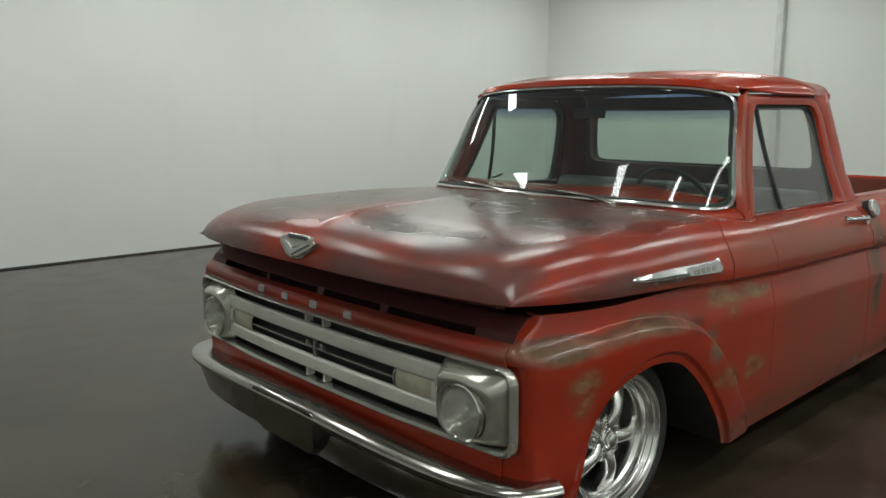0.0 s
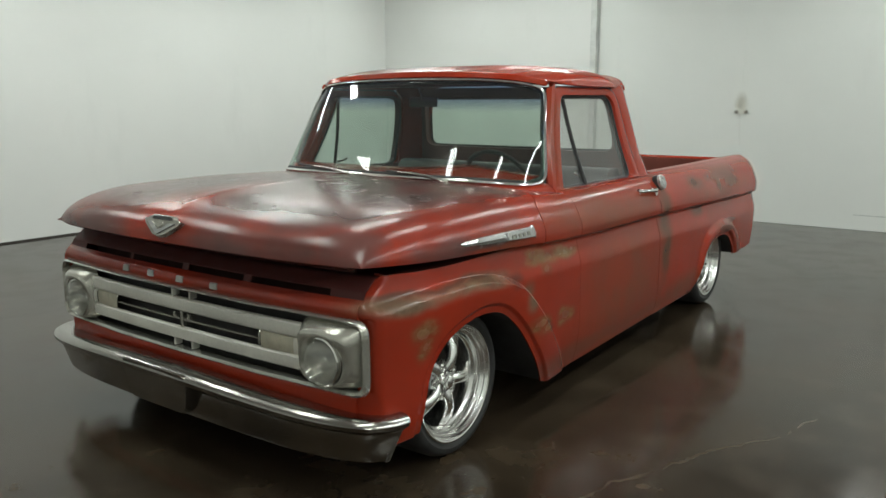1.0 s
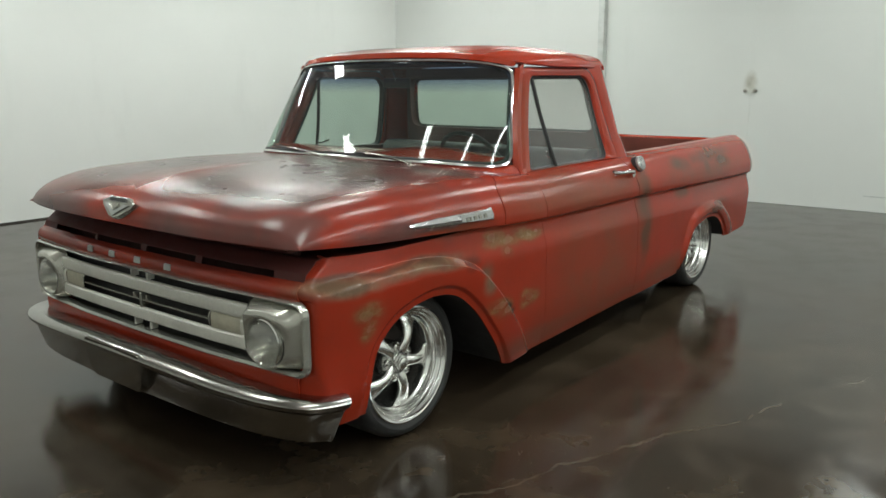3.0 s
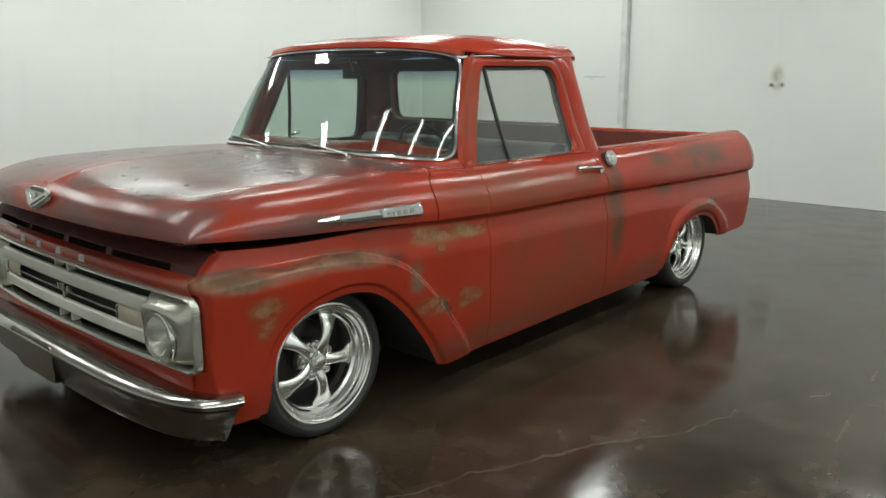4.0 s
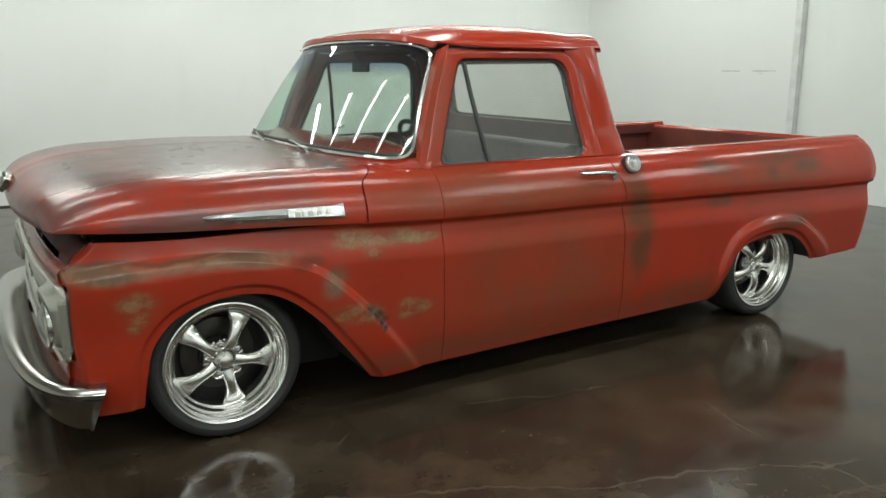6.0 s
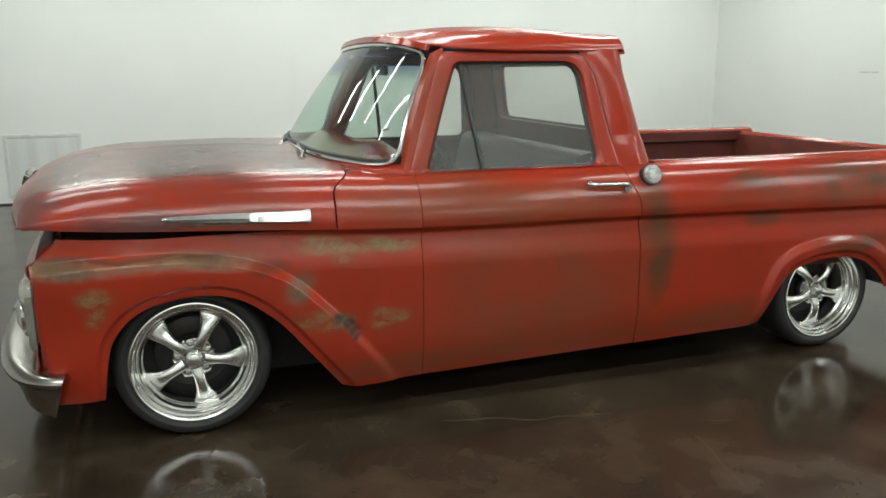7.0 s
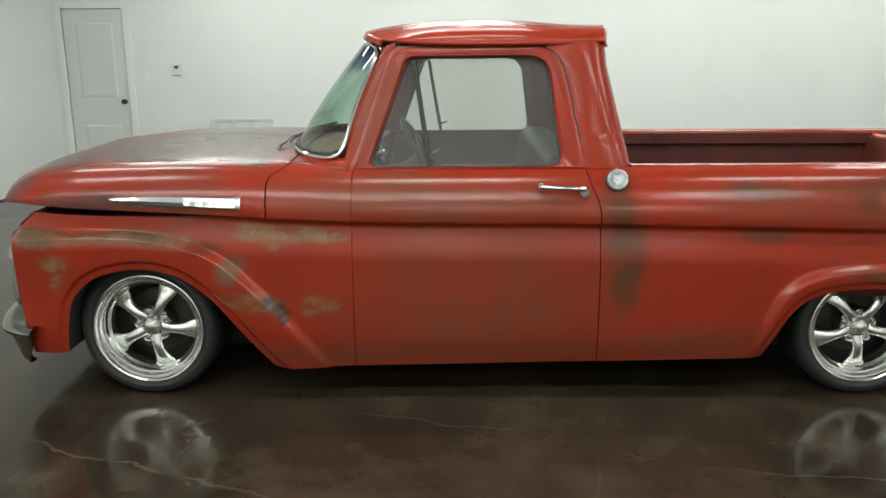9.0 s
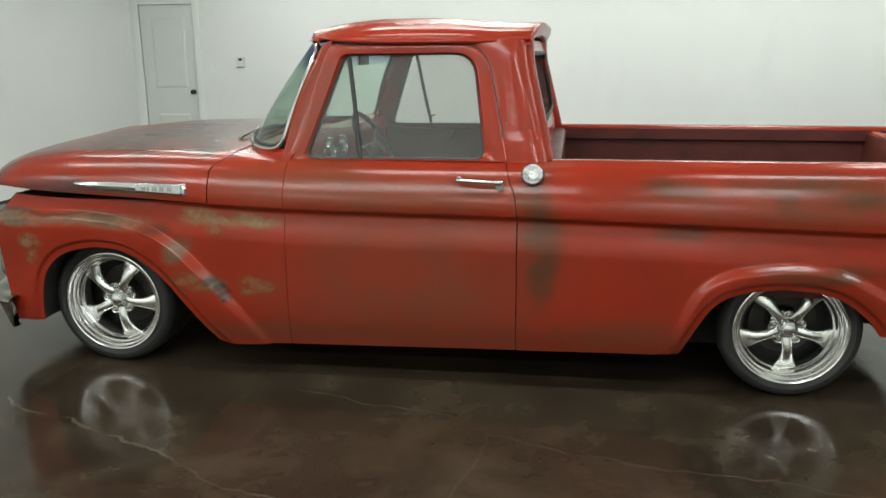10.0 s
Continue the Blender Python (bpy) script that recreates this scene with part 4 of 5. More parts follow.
rows = []
for s in np.r_[np.linspace(0, 0.03, 7)[:-1], np.linspace(0.03, 0.94, 34)[:-1], np.linspace(0.94, 1, 6)]:
    side = [roof_point(float(s), float(a)) for a in np.linspace(0, 1, 30) ** 1.5]
    x, y, z = side[0]
    k = 0.1 + 0.9 * step(float(s), 0.0, 0.12)
    rail = [(x, y + 0.012 * k, z - 0.007 * k), (x, y - 0.006 * k, z - 0.007 * k), (x, y - 0.009 * k, z - 0.001 * k), (x, y - 0.006 * k, z + 0.005 * k)]
    half = rail + side[1:]
    rows.append(half + [(x, -y, z) for x, y, z in half[::-1][1:]])
tail_row = rows[-1]
for dx, dz in ((0.005, -0.003), (0.009, -0.009), (0.011, -0.020), (0.009, -0.036), (0.001, -0.050), (-0.014, -0.060), (-0.045, -0.064)):
    rows.append([(x + dx, y, max(z + dz, min(z, 1.428))) for x, y, z in tail_row])
part("roof", skin(rows), PAINT, truck, "red cab roof with front visor and grey worn patches", thick=0.006, curved=True)
rows = [[(x, y, 1.468 - 0.02 * (y / 0.7) ** 2) for y in np.linspace(-0.70, 0.70, 9)] for x in np.linspace(0.93, 1.91, 6)]
part("headliner", skin(rows), LINER, truck, "dark headliner")
bm = box(0.94, 1.0, -0.46, 0.46, 1.435, 1.466, 0.01)
part("header_rail", bm, TRIMDARK, truck)

# ---------------------------------------------------------------- inside the cab
dash = []
for y in np.linspace(-0.78, 0.78, 13):
    hump = 0.030 * math.exp(-(((y + 0.37) / 0.22) ** 2))
    dash.append([(0.64 + 0.16 * abs(y) ** 2, y, 0.985), (0.72 + 0.1 * abs(y) ** 2, y, 1.005), (0.80, y, 1.022 + hump * 0.5), (0.86, y, 1.026 + hump), (0.90, y, 1.012 + hump), (0.925, y, 0.96), (0.90, y, 0.84), (0.88, y, 0.74), (0.80, y, 0.72)])
dashboard = part("dashboard", skin(dash), PAINT, truck, "red painted metal dashboard", thick=0.01)
part("instrument_cluster", box(0.905, 0.955, -0.52, -0.22, 0.85, 0.955, 0.015), BLACK, dashboard, "dark instrument panel")
for y, r in ((-0.50, 0.048), (-0.30, 0.040)):
    dial = part("dial_rim", lathe([(r + 0.006, 0.945), (r + 0.007, 0.962), (r, 0.966), (r - 0.004, 0.958)], 28, axis="x", centre=(0, y, 0.955)), CHROME, dashboard, "thin chrome gauge rim")
    part("dial_face", lathe([(0.0005, 0.9565), (r, 0.9565)], 28, axis="x", centre=(0, y, 0.955)), plain("pale_dial", (0.45, 0.46, 0.45), 0.4), dial, "pale gauge face")
# bench seat
bm = box(1.30, 1.80, -0.74, 0.74, 0.52, 0.70, 0.05, 3)
seat = part("bench_seat", bm, VINYL, truck, "grey vinyl bench seat")
prof = rounded([(1.60, 0.66), (1.68, 0.995), (1.83, 0.995), (1.82, 0.66)], 0.055, 6)
rows = [[(x, y, z) for x, z in prof] for y in np.linspace(-0.74, 0.74, 12)]
bm = skin(rows, closed=True)
for o in (0, len(bm.verts) - len(prof)):
    bm.verts.ensure_lookup_table()
    bm.faces.new([bm.verts[o + i] for i in range(len(prof))])
part("backrest", bm, VINYL, seat, "grey vinyl seat back")
# steering wheel
c, ax = Vector((1.15, -0.38, 0.950)), Vector((0.85, 0, 0.53)).normalized()
u = Vector((0, 1, 0))
w = ax.cross(u)
ring_pts = [c + 0.19 * (math.cos(a) * u + math.sin(a) * w) for a in np.linspace(0, 2 * math.pi, 40)]
steer = part("steering_wheel", tube(ring_pts, 0.012, 8, cap=False), BLACK, truck, "thin dark steering wheel")
for a in (0.5, 2.64, 4.71):
    part("spoke", tube([c - ax * 0.02, c + 0.18 * (math.cos(a) * u + math.sin(a) * w)], 0.008, 8), TRIMDARK, steer)
part("column", tube([c + ax * 0.02, c - ax * 0.38], 0.026, 10), TRIMDARK, steer)
part("horn_button", tube([c - ax * 0.03, c + ax * 0.02], 0.035, 16), BLACK, steer)
# inner door faces
rows = [[on_cab(x, z, 0.05) if z > BELT else (x, -flank(x, z) + 0.06, z) for x in np.linspace(0.90, 1.80, 8)] for z in (0.30, 0.5, 0.7, 0.85, 0.93, 0.958)]
both("inner_panel", skin(rows), TRIMDARK, doors, "dark inner door panel")
# window cranks and inner door pulls
for x, z in ((1.30, 0.86),):
    y = -flank(x, z) + 0.072
    crank = tube([(x, y - 0.012, z), (x, y + 0.018, z), (x + 0.03, y + 0.024, z + 0.045), (x + 0.045, y + 0.026, z + 0.075)], [0.013, 0.011, 0.007, 0.007], 10)
    both("window_crank", crank, CHROME, doors, "small chrome window crank")
# rear-view mirror
mirror = part("rear_view_mirror", box(0.984, 1.0, -0.092, 0.092, 1.333, 1.385, 0.007, 3), BLACK, truck, "black rear-view mirror hanging from the header")
part("stem", tube([(0.985, 0.0, 1.37), (0.955, 0.0, 1.435)], 0.006, 8), CHROME, mirror)

# ---------------------------------------------------------------- wipers
for y0, y1, x0, x1 in ((-0.50, -0.12, 0.508, 0.545), (0.04, 0.55, 0.492, 0.602)):
    arm = spline([(x0, y0, 1.008), (x0 + 0.012, y0 + 0.06, 1.018), (x0 * 0.5 + x1 * 0.5 - 0.004, (y0 + y1) / 2, 1.033), (x1 - 0.008, y1 - 0.08, 1.034)], 14)
    wiper = part("wiper", tube([tuple(p) for p in arm], [0.0075] * 4 + [0.006] * 6 + [0.0045] * 4, 8, flat=0.7), OLDCHROME, truck, "chrome wiper arm")
    part("blade", tube([(x0 + 0.030, y0 + 0.10, 1.018), ((x0 + x1) / 2 + 0.010, (y0 + y1) / 2, 1.030), (x1 + 0.004, y1, 1.034)], [0.006, 0.009, 0.006], 6), RUBBER, wiper, "black wiper blade")
    part("pivot", lathe([(0.0005, 0.016), (0.007, 0.015), (0.011, 0.008), (0.013, -0.02)], 14, axis="z", centre=(x0, y0 - 0.004, 0.998)), OLDCHROME, wiper)

# ---------------------------------------------------------------- front of the truck


# red panel over the grille, with dark air slots on its ledge
rows = [[(bow(y) + d, y, z) for d, z in HEADER[:9]] for y in np.linspace(-0.90, 0.90, 91)]
header = part("grille_header", skin(rows), PAINT, truck, "red panel with raised letters above the grille", thick=0.005)
rows = [[(bow(y) + d, y, z) for d, z in HEADER[8:]] for y in np.linspace(-0.90, 0.90, 91)]
bm = skin(rows)
slots = [f for f in bm.faces if 0.719 < f.calc_center_median().z < 0.740 and any(a < abs(f.calc_center_median().y) < b for a, b in ((0.02, 0.35), (0.385, 0.76)))]
bmesh.ops.delete(bm, geom=slots, context="FACES")
part("slot_panel", bm, SLOTRED, header, "dirty red ledge with air slots, darkened for the hood's shade", thick=0.004)
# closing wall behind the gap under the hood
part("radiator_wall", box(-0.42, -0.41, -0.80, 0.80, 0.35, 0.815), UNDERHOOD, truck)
for y in (-0.215, -0.009, 0.181, 0.357):
    bm = bmesh.new()
    shape = rounded([(y - 0.021, 0.675), (y + 0.021, 0.675), (y + 0.021, 0.700), (y - 0.021, 0.700)], 0.004, 3)
    prism([(p.x, p.y) for p in shape], lambda u, v, d: (bow(u) + header_at(v) - d, u, v), 0.005, bm, 0.002)
    part("letter_block", bm, BADGEGREY, header, "small raised metal letter block")
# red apron under the grille
rows = []
for y in np.linspace(-0.885, 0.885, 31):
    b = bow(y)
    rows.append([(b + 0.004, y, 0.395), (b - 0.004, y, 0.375), (b + 0.0, y, 0.32), (b + 0.02, y, 0.22), (b + 0.05, y, 0.205)])
part("front_apron", skin(rows), PAINT, truck, "red apron below the grille", thick=0.005)

grille = empty("grille")
grille.parent = truck


def front_frame(outer_c, inner_c, ro, ri, levels, k=7):
    """A ring between two outlines of (y, z) laid on the bowed front; levels: (t, how far proud)."""
    o, i = dense(rounded(outer_c, ro, k), 4), dense(rounded(inner_c, ri, k), 4)
    return skin([[(bow(p.x) - d, p.x, p.y) for p in [a.lerp(b, t) for a, b in zip(o, i)]] for t, d in levels], closed=True)


rect = lambda y0, y1, z0, z1: [(y0, z0), (y1, z0), (y1, z1), (y0, z1)]  # noqa: E731
bm = front_frame(rect(-0.940, 0.940, 0.388, 0.658), rect(-0.918, 0.918, 0.409, 0.643), 0.060, 0.048, ((0, -0.004), (0.1, 0.012), (0.5, 0.020), (0.9, 0.012), (1.0, -0.02)))
part("surround", bm, SILVER, grille, "bright metal grille surround")
# stamped aged-white grille panel, as bars round dark slots
rows = [[(bow(y) + 0.060, y, z) for y in np.linspace(-0.92, 0.92, 21)] for z in (0.39, 0.50, 0.65)]
part("backing", skin(rows), DARK, grille, "dark space behind the grille")


def bar_across(z0, z1, y0, y1, proud=0.008, depth=0.012, mat=GRILLE_WHITE, name="grille_bar", n=21):
    h = (z1 - z0) / 2
    rows = []
    for y in np.linspace(y0, y1, n):
        b = bow(y)
        rows.append([(b + depth, y, z0), (b + 0.002, y, z0), (b - proud * 0.7, y, z0 + h * 0.25), (b - proud, y, z0 + h), (b - proud * 0.7, y, z1 - h * 0.25), (b + 0.002, y, z1), (b + depth, y, z1)])
    return part(name, skin(rows), mat, grille)


bar_across(0.556, 0.611, -0.66, 0.66)
bar_across(0.440, 0.492, -0.66, 0.66)
bar_across(0.6425, 0.648, -0.90, 0.90, 0.004, 0.012, GRILLE_WHITE, "top_strip")
bar_across(0.520, 0.5265, -0.455, 0.455, 0.0, 0.012, SILVER, "centre_bar")
for s in (-1, 1):
    bar_across(0.4925, 0.5555, s * 0.455, s * 0.62, 0.004, 0.012, AMBER, "turn_signal", 6)
    bar_across(0.4925, 0.5555, s * 0.62, s * 0.66, 0.008, 0.012, GRILLE_WHITE, "end_post", 3)
    bar_across(0.4925, 0.5555, s * 0.447, s * 0.4545, 0.009, 0.012, SILVER, "signal_edge", 3)
part("centre_post", box(bow(0) - 0.004, bow(0) + 0.03, -0.008, 0.008, 0.493, 0.555, 0.002), SILVER, grille)
for y in (-0.055, 0.055):
    part("slot_post", box(bow(0) - 0.002, bow(0) + 0.03, y - 0.006, y + 0.006, 0.6115, 0.642, 0.002), GRILLE_WHITE, grille)
    part("slot_post", box(bow(0) - 0.002, bow(0) + 0.03, y - 0.006, y + 0.006, 0.411, 0.4395, 0.002), GRILLE_WHITE, grille)
for y, z in ((-0.045, 0.536), (0.045, 0.536)):
    part("clip", box(bow(0) - 0.006, bow(0) + 0.012, y - 0.007, y + 0.007, z - 0.012, z + 0.012, 0.002), SILVER, grille)

# headlights in rounded square housings


def headlight(s):
    y0 = s * 0.762
    zc, r = 0.499, 0.081
    light = empty("headlight")
    light.parent = truck
    out = rect(*sorted((y0 - s * 0.124, y0 + s * 0.150)), 0.410, 0.643)
    o = dense(rounded(out, 0.060, 7), 3)
    rows = []
    ang = [math.atan2(p.y - zc, p.x - y0) for p in o]
    for t, d in ((0.0, -0.016), (0.08, -0.008), (0.18, 0.004), (0.32, 0.013), (0.48, 0.021), (0.62, 0.026), (0.80, 0.028), (0.93, 0.027), (1.0, 0.022), (1.0, 0.0)):
        row = []
        for p, a in zip(o, ang):
            c = Vector((y0 + r * 1.07 * math.cos(a), zc + r * 1.07 * math.sin(a)))
            q = p.lerp(c, t)
            brow = 0.015 * step(q.y, zc + 0.0, 0.60) * step(t, 0.3, 0.5)
            row.append((bow(q.x) - d - brow, q.x, q.y))
        rows.append(row)
    part("housing", skin(rows, closed=True), SILVER, light, "dull silver headlight housing with a hooded brow")
    b = bow(y0)
    part("bezel", lathe([(r * 1.08, b - 0.020), (r * 1.06, b - 0.032), (r * 1.0, b - 0.034), (r * 0.96, b - 0.028)], 40, axis="x", centre=(0, y0, zc)), CHROME, light, "chrome ring")
    bm = lathe([(r * 0.97, b - 0.028), (r * 0.85, b - 0.042), (r * 0.6, b - 0.053), (r * 0.3, b - 0.058), (0.0005, b - 0.060)], 40, axis="x", centre=(0, y0, zc))
    part("lens", bm, LENS, light, "clear domed sealed-beam lens")
    bm = lathe([(r * 0.97, b - 0.027), (r * 0.8, b + 0.005), (r * 0.5, b + 0.03), (r * 0.2, b + 0.042), (0.0005, b + 0.044)], 40, axis="x", centre=(0, y0, zc))
    part("reflector", bm, SILVER, light, "silvered reflector bowl")
    part("bulb", lathe([(0.0005, b - 0.012), (0.012, b - 0.008), (0.016, b + 0.02), (0.016, b + 0.04)], 14, axis="x", centre=(0, y0, zc)), CHROME, light)
    return light


headlight(-1)
headlight(1)

# front bumper: one bowed bar that wraps round the wings
path = spline([(-0.415, 1.02), (-0.47, 1.008), (-0.55, 0.955), (-0.615, 0.82), (-0.655, 0.62), (-0.675, 0.35), (-0.682, 0.0)], 40)
path = np.vstack([path * np.array([1, -1]), path[::-1][1:]])
rows = []
for i, (x, y) in enumerate(path):
    d = path[min(i + 1, len(path) - 1)] - path[max(i - 1, 0)]
    nrm = np.array([-d[1], d[0]]) / np.linalg.norm(d)
    nrm = nrm if nrm[0] * -1 + nrm[1] * np.sign(y) * 0.3 > 0 else -nrm
    k = abs(y)
    zt, zb = 0.378 - 0.045 * (k / 1.0) ** 2, 0.186 - 0.020 * (k / 1.0) ** 2
    h = zt - zb
    row = []
    for dd, v in ((-0.105, 0.90), (-0.06, 0.96), (-0.02, 1.0), (0.0, 0.99), (0.018, 0.94), (0.025, 0.87), (0.022, 0.79), (0.008, 0.73), (-0.004, 0.66), (-0.015, 0.45), (-0.028, 0.2), (-0.036, 0.04), (-0.043, 0.0), (-0.07, 0.0)):
        p = np.array([x, y]) + nrm * dd
        row.append((p[0] - 0.055 * (1 - v) * step(x, -0.50, -0.415), p[1], zb + h * v))
    rows.append(row)
bumper = part("front_bumper", skin(rows), OLDCHROME, truck, "worn pitted chrome front bumper", thick=0.004, curved=True)
bm = bmesh.new()
out = rounded([(-0.205, 0.370), (0.205, 0.370), (0.178, 0.213), (-0.178, 0.213)], 0.022, 5)
prism([(p.x, p.y) for p in out], lambda u, v, d: (-0.640 - d / 0.022 * (0.046 + 0.11 * (v - 0.212)), u, v), 0.022, bm, 0.007)
part("plate_panel", bm, OLDCHROME, bumper, "plain raised plate panel in the bumper's middle")
both("bumper_iron", box(-0.60, -0.42, -0.45, -0.40, 0.23, 0.27), DARK, truck)

# hood emblem: a crest of chrome over a dark shield
ez, ex = 0.893, -0.606
tilt = Matrix.Translation((ex, 0, ez)) @ Matrix.Rotation(radians(28), 4, "Y")
place = lambda u, v, d: tilt @ Vector((-d, u * 1.0, v * 0.98))  # noqa: E731
emblem = part("hood_emblem", prism([(-0.115, 0.026), (-0.07, 0.032), (-0.06, 0.046), (0.06, 0.046), (0.07, 0.032), (0.115, 0.026), (0.10, 0.006), (0.035, -0.034), (0.0, -0.042), (-0.035, -0.034), (-0.10, 0.006)], place, 0.022, None, 0.005), SILVER, truck, "chrome crest emblem on the hood's nose")
for s in (-1, 1):
    part("crest_chevron", prism([(s * 0.085, 0.014), (s * 0.056, 0.014), (0.0, -0.016), (0.0, -0.034)][:: s or 1], lambda u, v, d: place(u, v, d + 0.0225), 0.004), BRIGHT, emblem)
part("crest_bar", prism([(-0.058, 0.026), (0.058, 0.026), (0.052, 0.038), (-0.052, 0.038)], lambda u, v, d: place(u, v, d + 0.0225), 0.004), BLACK, emblem, "dark bar across the crest")
part("crest_disc", prism([(0.016 * math.cos(a), 0.006 + 0.012 * math.sin(a)) for a in np.linspace(0, 2 * math.pi, 14, endpoint=False)], lambda u, v, d: place(u, v, d + 0.0225), 0.006), SILVER, emblem)


# spear-shaped badge on each side of the hood
def hood_side(x, z):
    h = float(np.interp(x, HOOD_H[:, 0], HOOD_H[:, 1]))
    t = (z - crease(x)) / h * 0.23
    w = float(np.interp(t, SEC_H, SEC_W))
    return w * (1 + taper(x) / 0.995)


rows = []
for x in np.r_[np.linspace(-0.062, 0.10, 10)[:-1], np.linspace(0.10, 0.455, 14)]:
    h = float(np.interp(x, [-0.062, -0.045, 0.10, 0.44, 0.455], [0.003, 0.008, 0.016, 0.022, 0.027]))
    zc = float(np.interp(x, [-0.062, 0.455], [0.853, 0.835]))
    rows.append([(x, -hood_side(x, zc + h * k) - d * min(1.0, 0.15 + h / 0.012), zc + h * k) for k, d in ((-1.0, 0.0), (-0.92, 0.006), (-0.1, 0.011), (0.9, 0.005), (1.0, 0.0))])
rows.append([(x + 0.003, y + 0.014, z) for x, y, z in rows[-1]])
badge = both("side_badge", skin(rows), BRIGHT, truck, "chrome spear badge with a ribbed silver block")
block = [(p.x, p.y) for p in dense([Vector(q) for q in ((0.235, 0.830), (0.235, 0.859), (0.440, 0.855), (0.440, 0.819))], 4)]
blocks = both("badge_block", prism(block, lambda u, v, d: (u, -hood_side(u, v) - 0.0105 - d, v), 0.005, None, 0.002), BRIGHT, badge)
for x0, x1 in ((0.262, 0.280), (0.288, 0.294), (0.312, 0.330), (0.345, 0.362), (0.38, 0.398)):
    zc = 0.838
    both("badge_bar", prism([(x0, zc - 0.008), (x1, zc - 0.008), (x1, zc + 0.008), (x0, zc + 0.008)], lambda u, v, d: (u, -hood_side(u, v) - 0.0154 - d, v), 0.0025), SILVER, blocks)

# ---------------------------------------------------------------- door handles, fuel cap
hy = flank(1.72, 0.887)
pts = [(1.622, -hy - 0.006, 0.892), (1.635, -hy - 0.030, 0.893), (1.70, -hy - 0.038, 0.891), (1.775, -hy - 0.036, 0.887), (1.80, -hy - 0.02, 0.884), (1.805, -hy + 0.002, 0.883)]
handles = both("door_handle", tube([tuple(p) for p in spline(pts, 24)], [0.010] * 3 + [0.009] * 16 + [0.013] * 5, 10), CHROME, doors, "chrome pull handle")
both("push_button", tube([(1.80, -hy + 0.004, 0.872), (1.80, -hy - 0.032, 0.872)], 0.017, 16), CHROME, handles, "round chrome push button")
both("handle_base", tube([(1.63, -hy + 0.004, 0.892), (1.63, -hy - 0.008, 0.892)], 0.014, 14), CHROME, handles)
cx, cz = 1.928, 0.908
cy = flank(cx, cz)
d = Vector((0, -0.95, 0.32))
c0 = Vector((cx, -cy + 0.01, cz))
neck = part("fuel_neck", tube([c0, c0 + d * 0.026], 0.045, 24), RUBBER, truck, "dark fuel filler neck")
part("fuel_cap", tube([c0 + d * 0.024, c0 + d * 0.028, c0 + d * 0.040, c0 + d * 0.044, c0 + d * 0.044, c0 + d * 0.041, c0 + d * 0.041, c0 + d * 0.045, c0 + d * 0.046], [0.040, 0.042, 0.041, 0.037, 0.033, 0.031, 0.024, 0.020, 0.002], 28), plain("brushed_aluminium", (0.60, 0.61, 0.60), 0.30, 0.7, 0.10, 40), neck, "round polished fuel cap")


# ---------------------------------------------------------------- wheels
def spoke_mesh():
    """One tapered five-spoke arm, pointing along +x, face towards -y."""
    rows = []
    for r, w, yf, dep in ((0.040, 0.028, 0.006, 0.03), (0.062, 0.024, -0.002, 0.03), (0.085, 0.0215, -0.006, 0.028), (0.110, 0.023, -0.004, 0.026), (0.135, 0.029, 0.003, 0.024), (0.155, 0.037, 0.012, 0.022), (0.168, 0.043, 0.020, 0.02), (0.179, 0.056, 0.024, 0.02)):
        rows.append([(r, yf + dep, -w * 0.95), (r, yf + 0.013, -w), (r, yf + 0.005, -w * 0.86), (r, yf - 0.002, -w * 0.52), (r, yf - 0.005, 0.0), (r, yf - 0.002, w * 0.52), (r, yf + 0.005, w * 0.86), (r, yf + 0.013, w), (r, yf + dep, w * 0.95)])
    return skin(rows, closed=True)


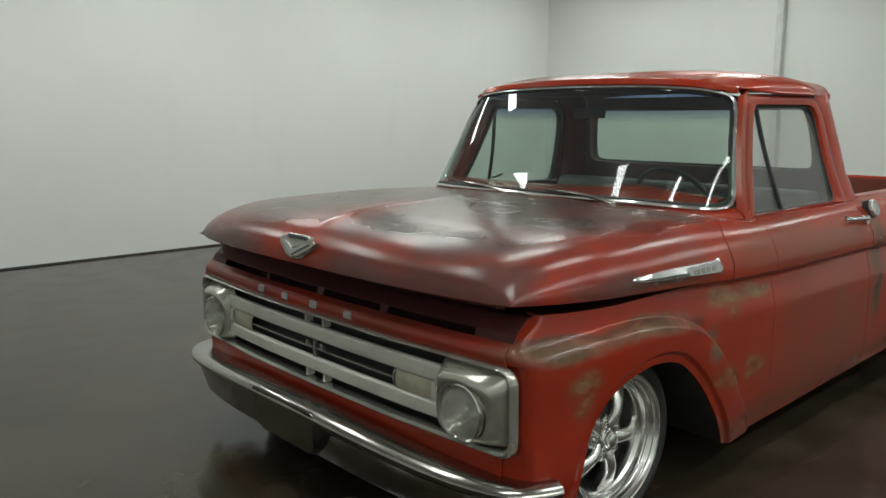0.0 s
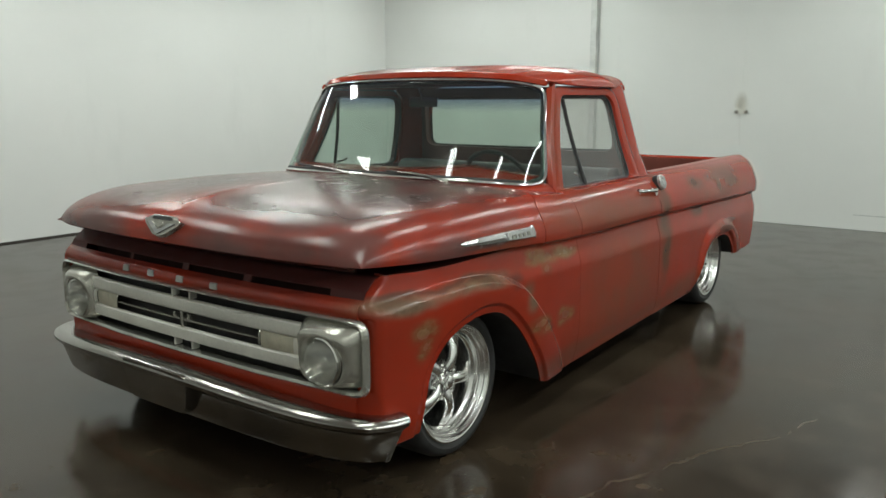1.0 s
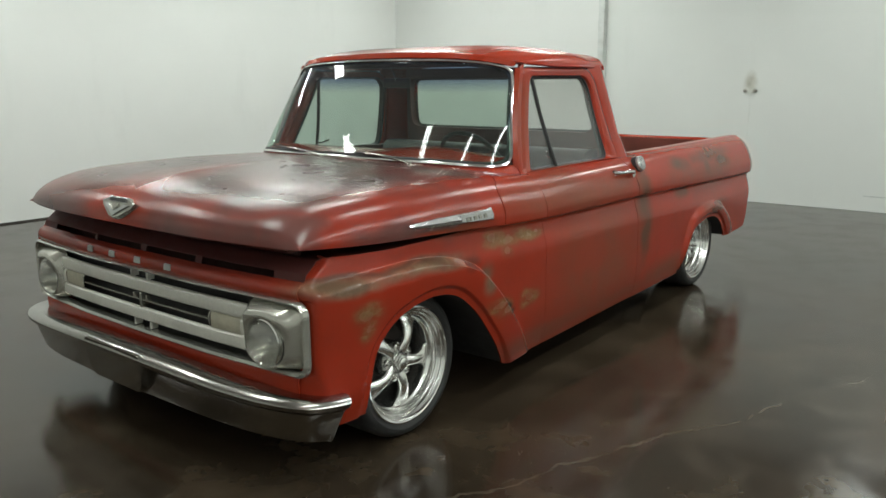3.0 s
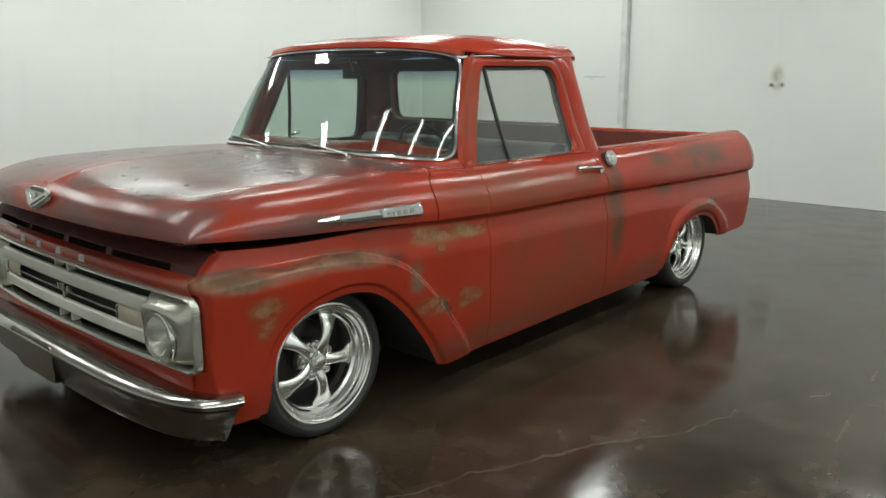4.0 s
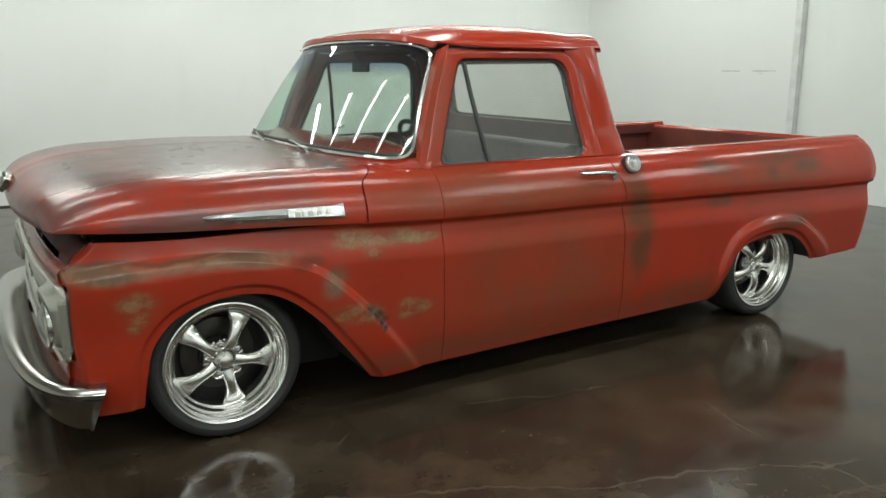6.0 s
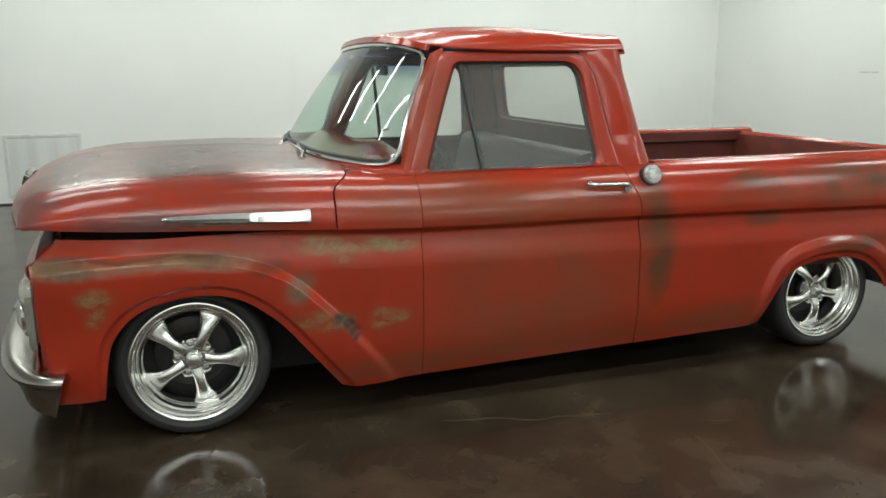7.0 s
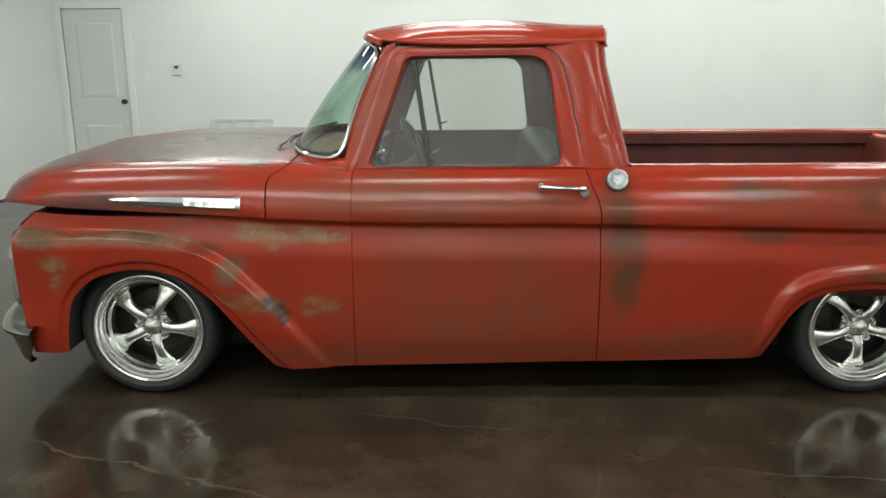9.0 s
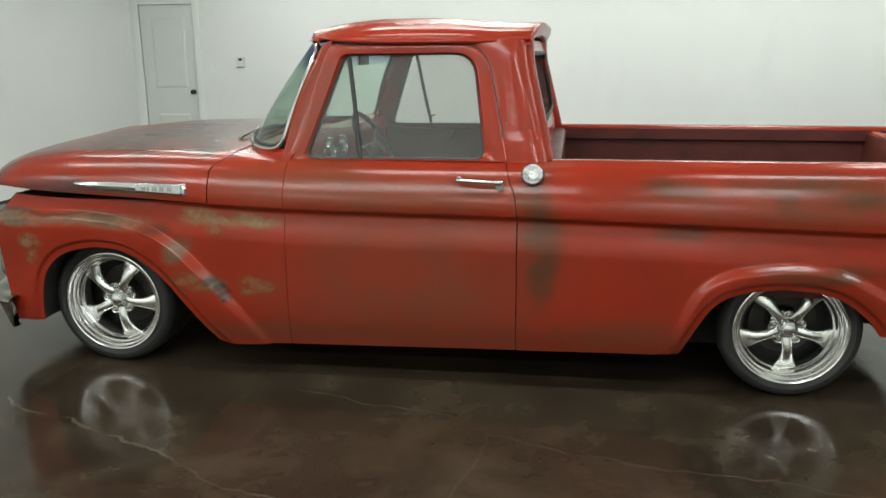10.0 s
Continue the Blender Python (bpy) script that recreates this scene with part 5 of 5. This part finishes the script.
def wheel_parts():
    tyre = lathe([(0.222, -0.112), (0.230, -0.121), (0.236, -0.128), (0.248, -0.134), (0.262, -0.132), (0.274, -0.122), (0.282, -0.106), (0.286, -0.090), (0.287, 0.0), (0.286, 0.092), (0.279, 0.11), (0.262, 0.124), (0.232, 0.12), (0.222, 0.11)], 72)
    rim = lathe([(0.219, -0.106), (0.228, -0.117), (0.2305, -0.124), (0.229, -0.129), (0.224, -0.1305), (0.219, -0.128), (0.216, -0.121), (0.213, -0.1165), (0.207, -0.115), (0.204, -0.111), (0.2025, -0.104), (0.199, -0.100), (0.193, -0.0985), (0.190, -0.094), (0.1885, -0.082), (0.185, -0.074), (0.179, -0.070), (0.1765, -0.064), (0.1755, -0.02), (0.172, 0.02), (0.170, 0.11)], 72)
    disc = lathe([(0.0005, 0.0), (0.07, 0.0), (0.075, 0.012), (0.125, 0.014), (0.138, 0.02), (0.14, 0.035), (0.0005, 0.035)], 40)
    hub = lathe([(0.0005, -0.010), (0.034, -0.010), (0.038, -0.004), (0.041, 0.003), (0.066, 0.005), (0.075, 0.010), (0.079, 0.018), (0.080, 0.045)], 40)
    cap = lathe([(0.0005, -0.030), (0.018, -0.029), (0.023, -0.026), (0.025, -0.020), (0.028, -0.019), (0.031, -0.014), (0.032, -0.006)], 30)
    nut = lathe([(0.0005, -0.012), (0.007, -0.011), (0.009, -0.006), (0.009, 0.002), (0.013, 0.003), (0.019, 0.000), (0.021, 0.004), (0.021, 0.010)], 14)
    return tyre, rim, disc, hub, cap, nut


def wheel_set():
    """Four wheels that share their meshes; far ones are turned about."""
    tyre, rim, disc, hub, cap, nut = wheel_parts()
    # flat dark disc that stands for the shade behind the spokes
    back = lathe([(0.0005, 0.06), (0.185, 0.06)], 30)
    meshes = {}
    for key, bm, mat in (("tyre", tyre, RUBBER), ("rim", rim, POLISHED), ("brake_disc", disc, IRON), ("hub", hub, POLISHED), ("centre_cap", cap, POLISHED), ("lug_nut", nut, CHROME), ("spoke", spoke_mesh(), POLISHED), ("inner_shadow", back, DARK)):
        finish(bm, 34)
        me = bpy.data.meshes.new(key)
        bm.to_mesh(me)
        bm.free()
        me.materials.append(mat)
        meshes[key] = me
    for x, base, track, k in ((HUB_F, 65.0, 0.792, 1.018), (HUB_R, 57.0, 0.768, 0.99)):
        for s in (-1, 1):
            wheel = new("wheel", meshes["rim"])
            wheel.parent = truck
            tagged(wheel, "polished five-spoke alloy wheel with a low black tyre")
            wheel.matrix_basis = Matrix.Translation((x, s * track, 0.2865 * k)) @ Matrix.Rotation(0 if s < 0 else math.pi, 4, "Z") @ Matrix.Diagonal((k, 1, k, 1))
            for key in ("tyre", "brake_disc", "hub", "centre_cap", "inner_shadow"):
                ob = new(key, meshes[key])
                ob.parent = wheel
                if key in ("hub", "centre_cap"):
                    ob.location.y = -0.075
            for i in range(5):
                a = radians(base + 72 * i)
                sp = new("spoke", meshes["spoke"])
                sp.parent = wheel
                sp.matrix_basis = Matrix.Translation((0, -0.085, 0)) @ Matrix.Rotation(-a, 4, "Y")
                b = a + radians(36)
                nt = new("lug_nut", meshes["lug_nut"])
                nt.parent = wheel
                nt.location = (0.058 * math.cos(b), -0.074, 0.058 * math.sin(b))


wheel_set()
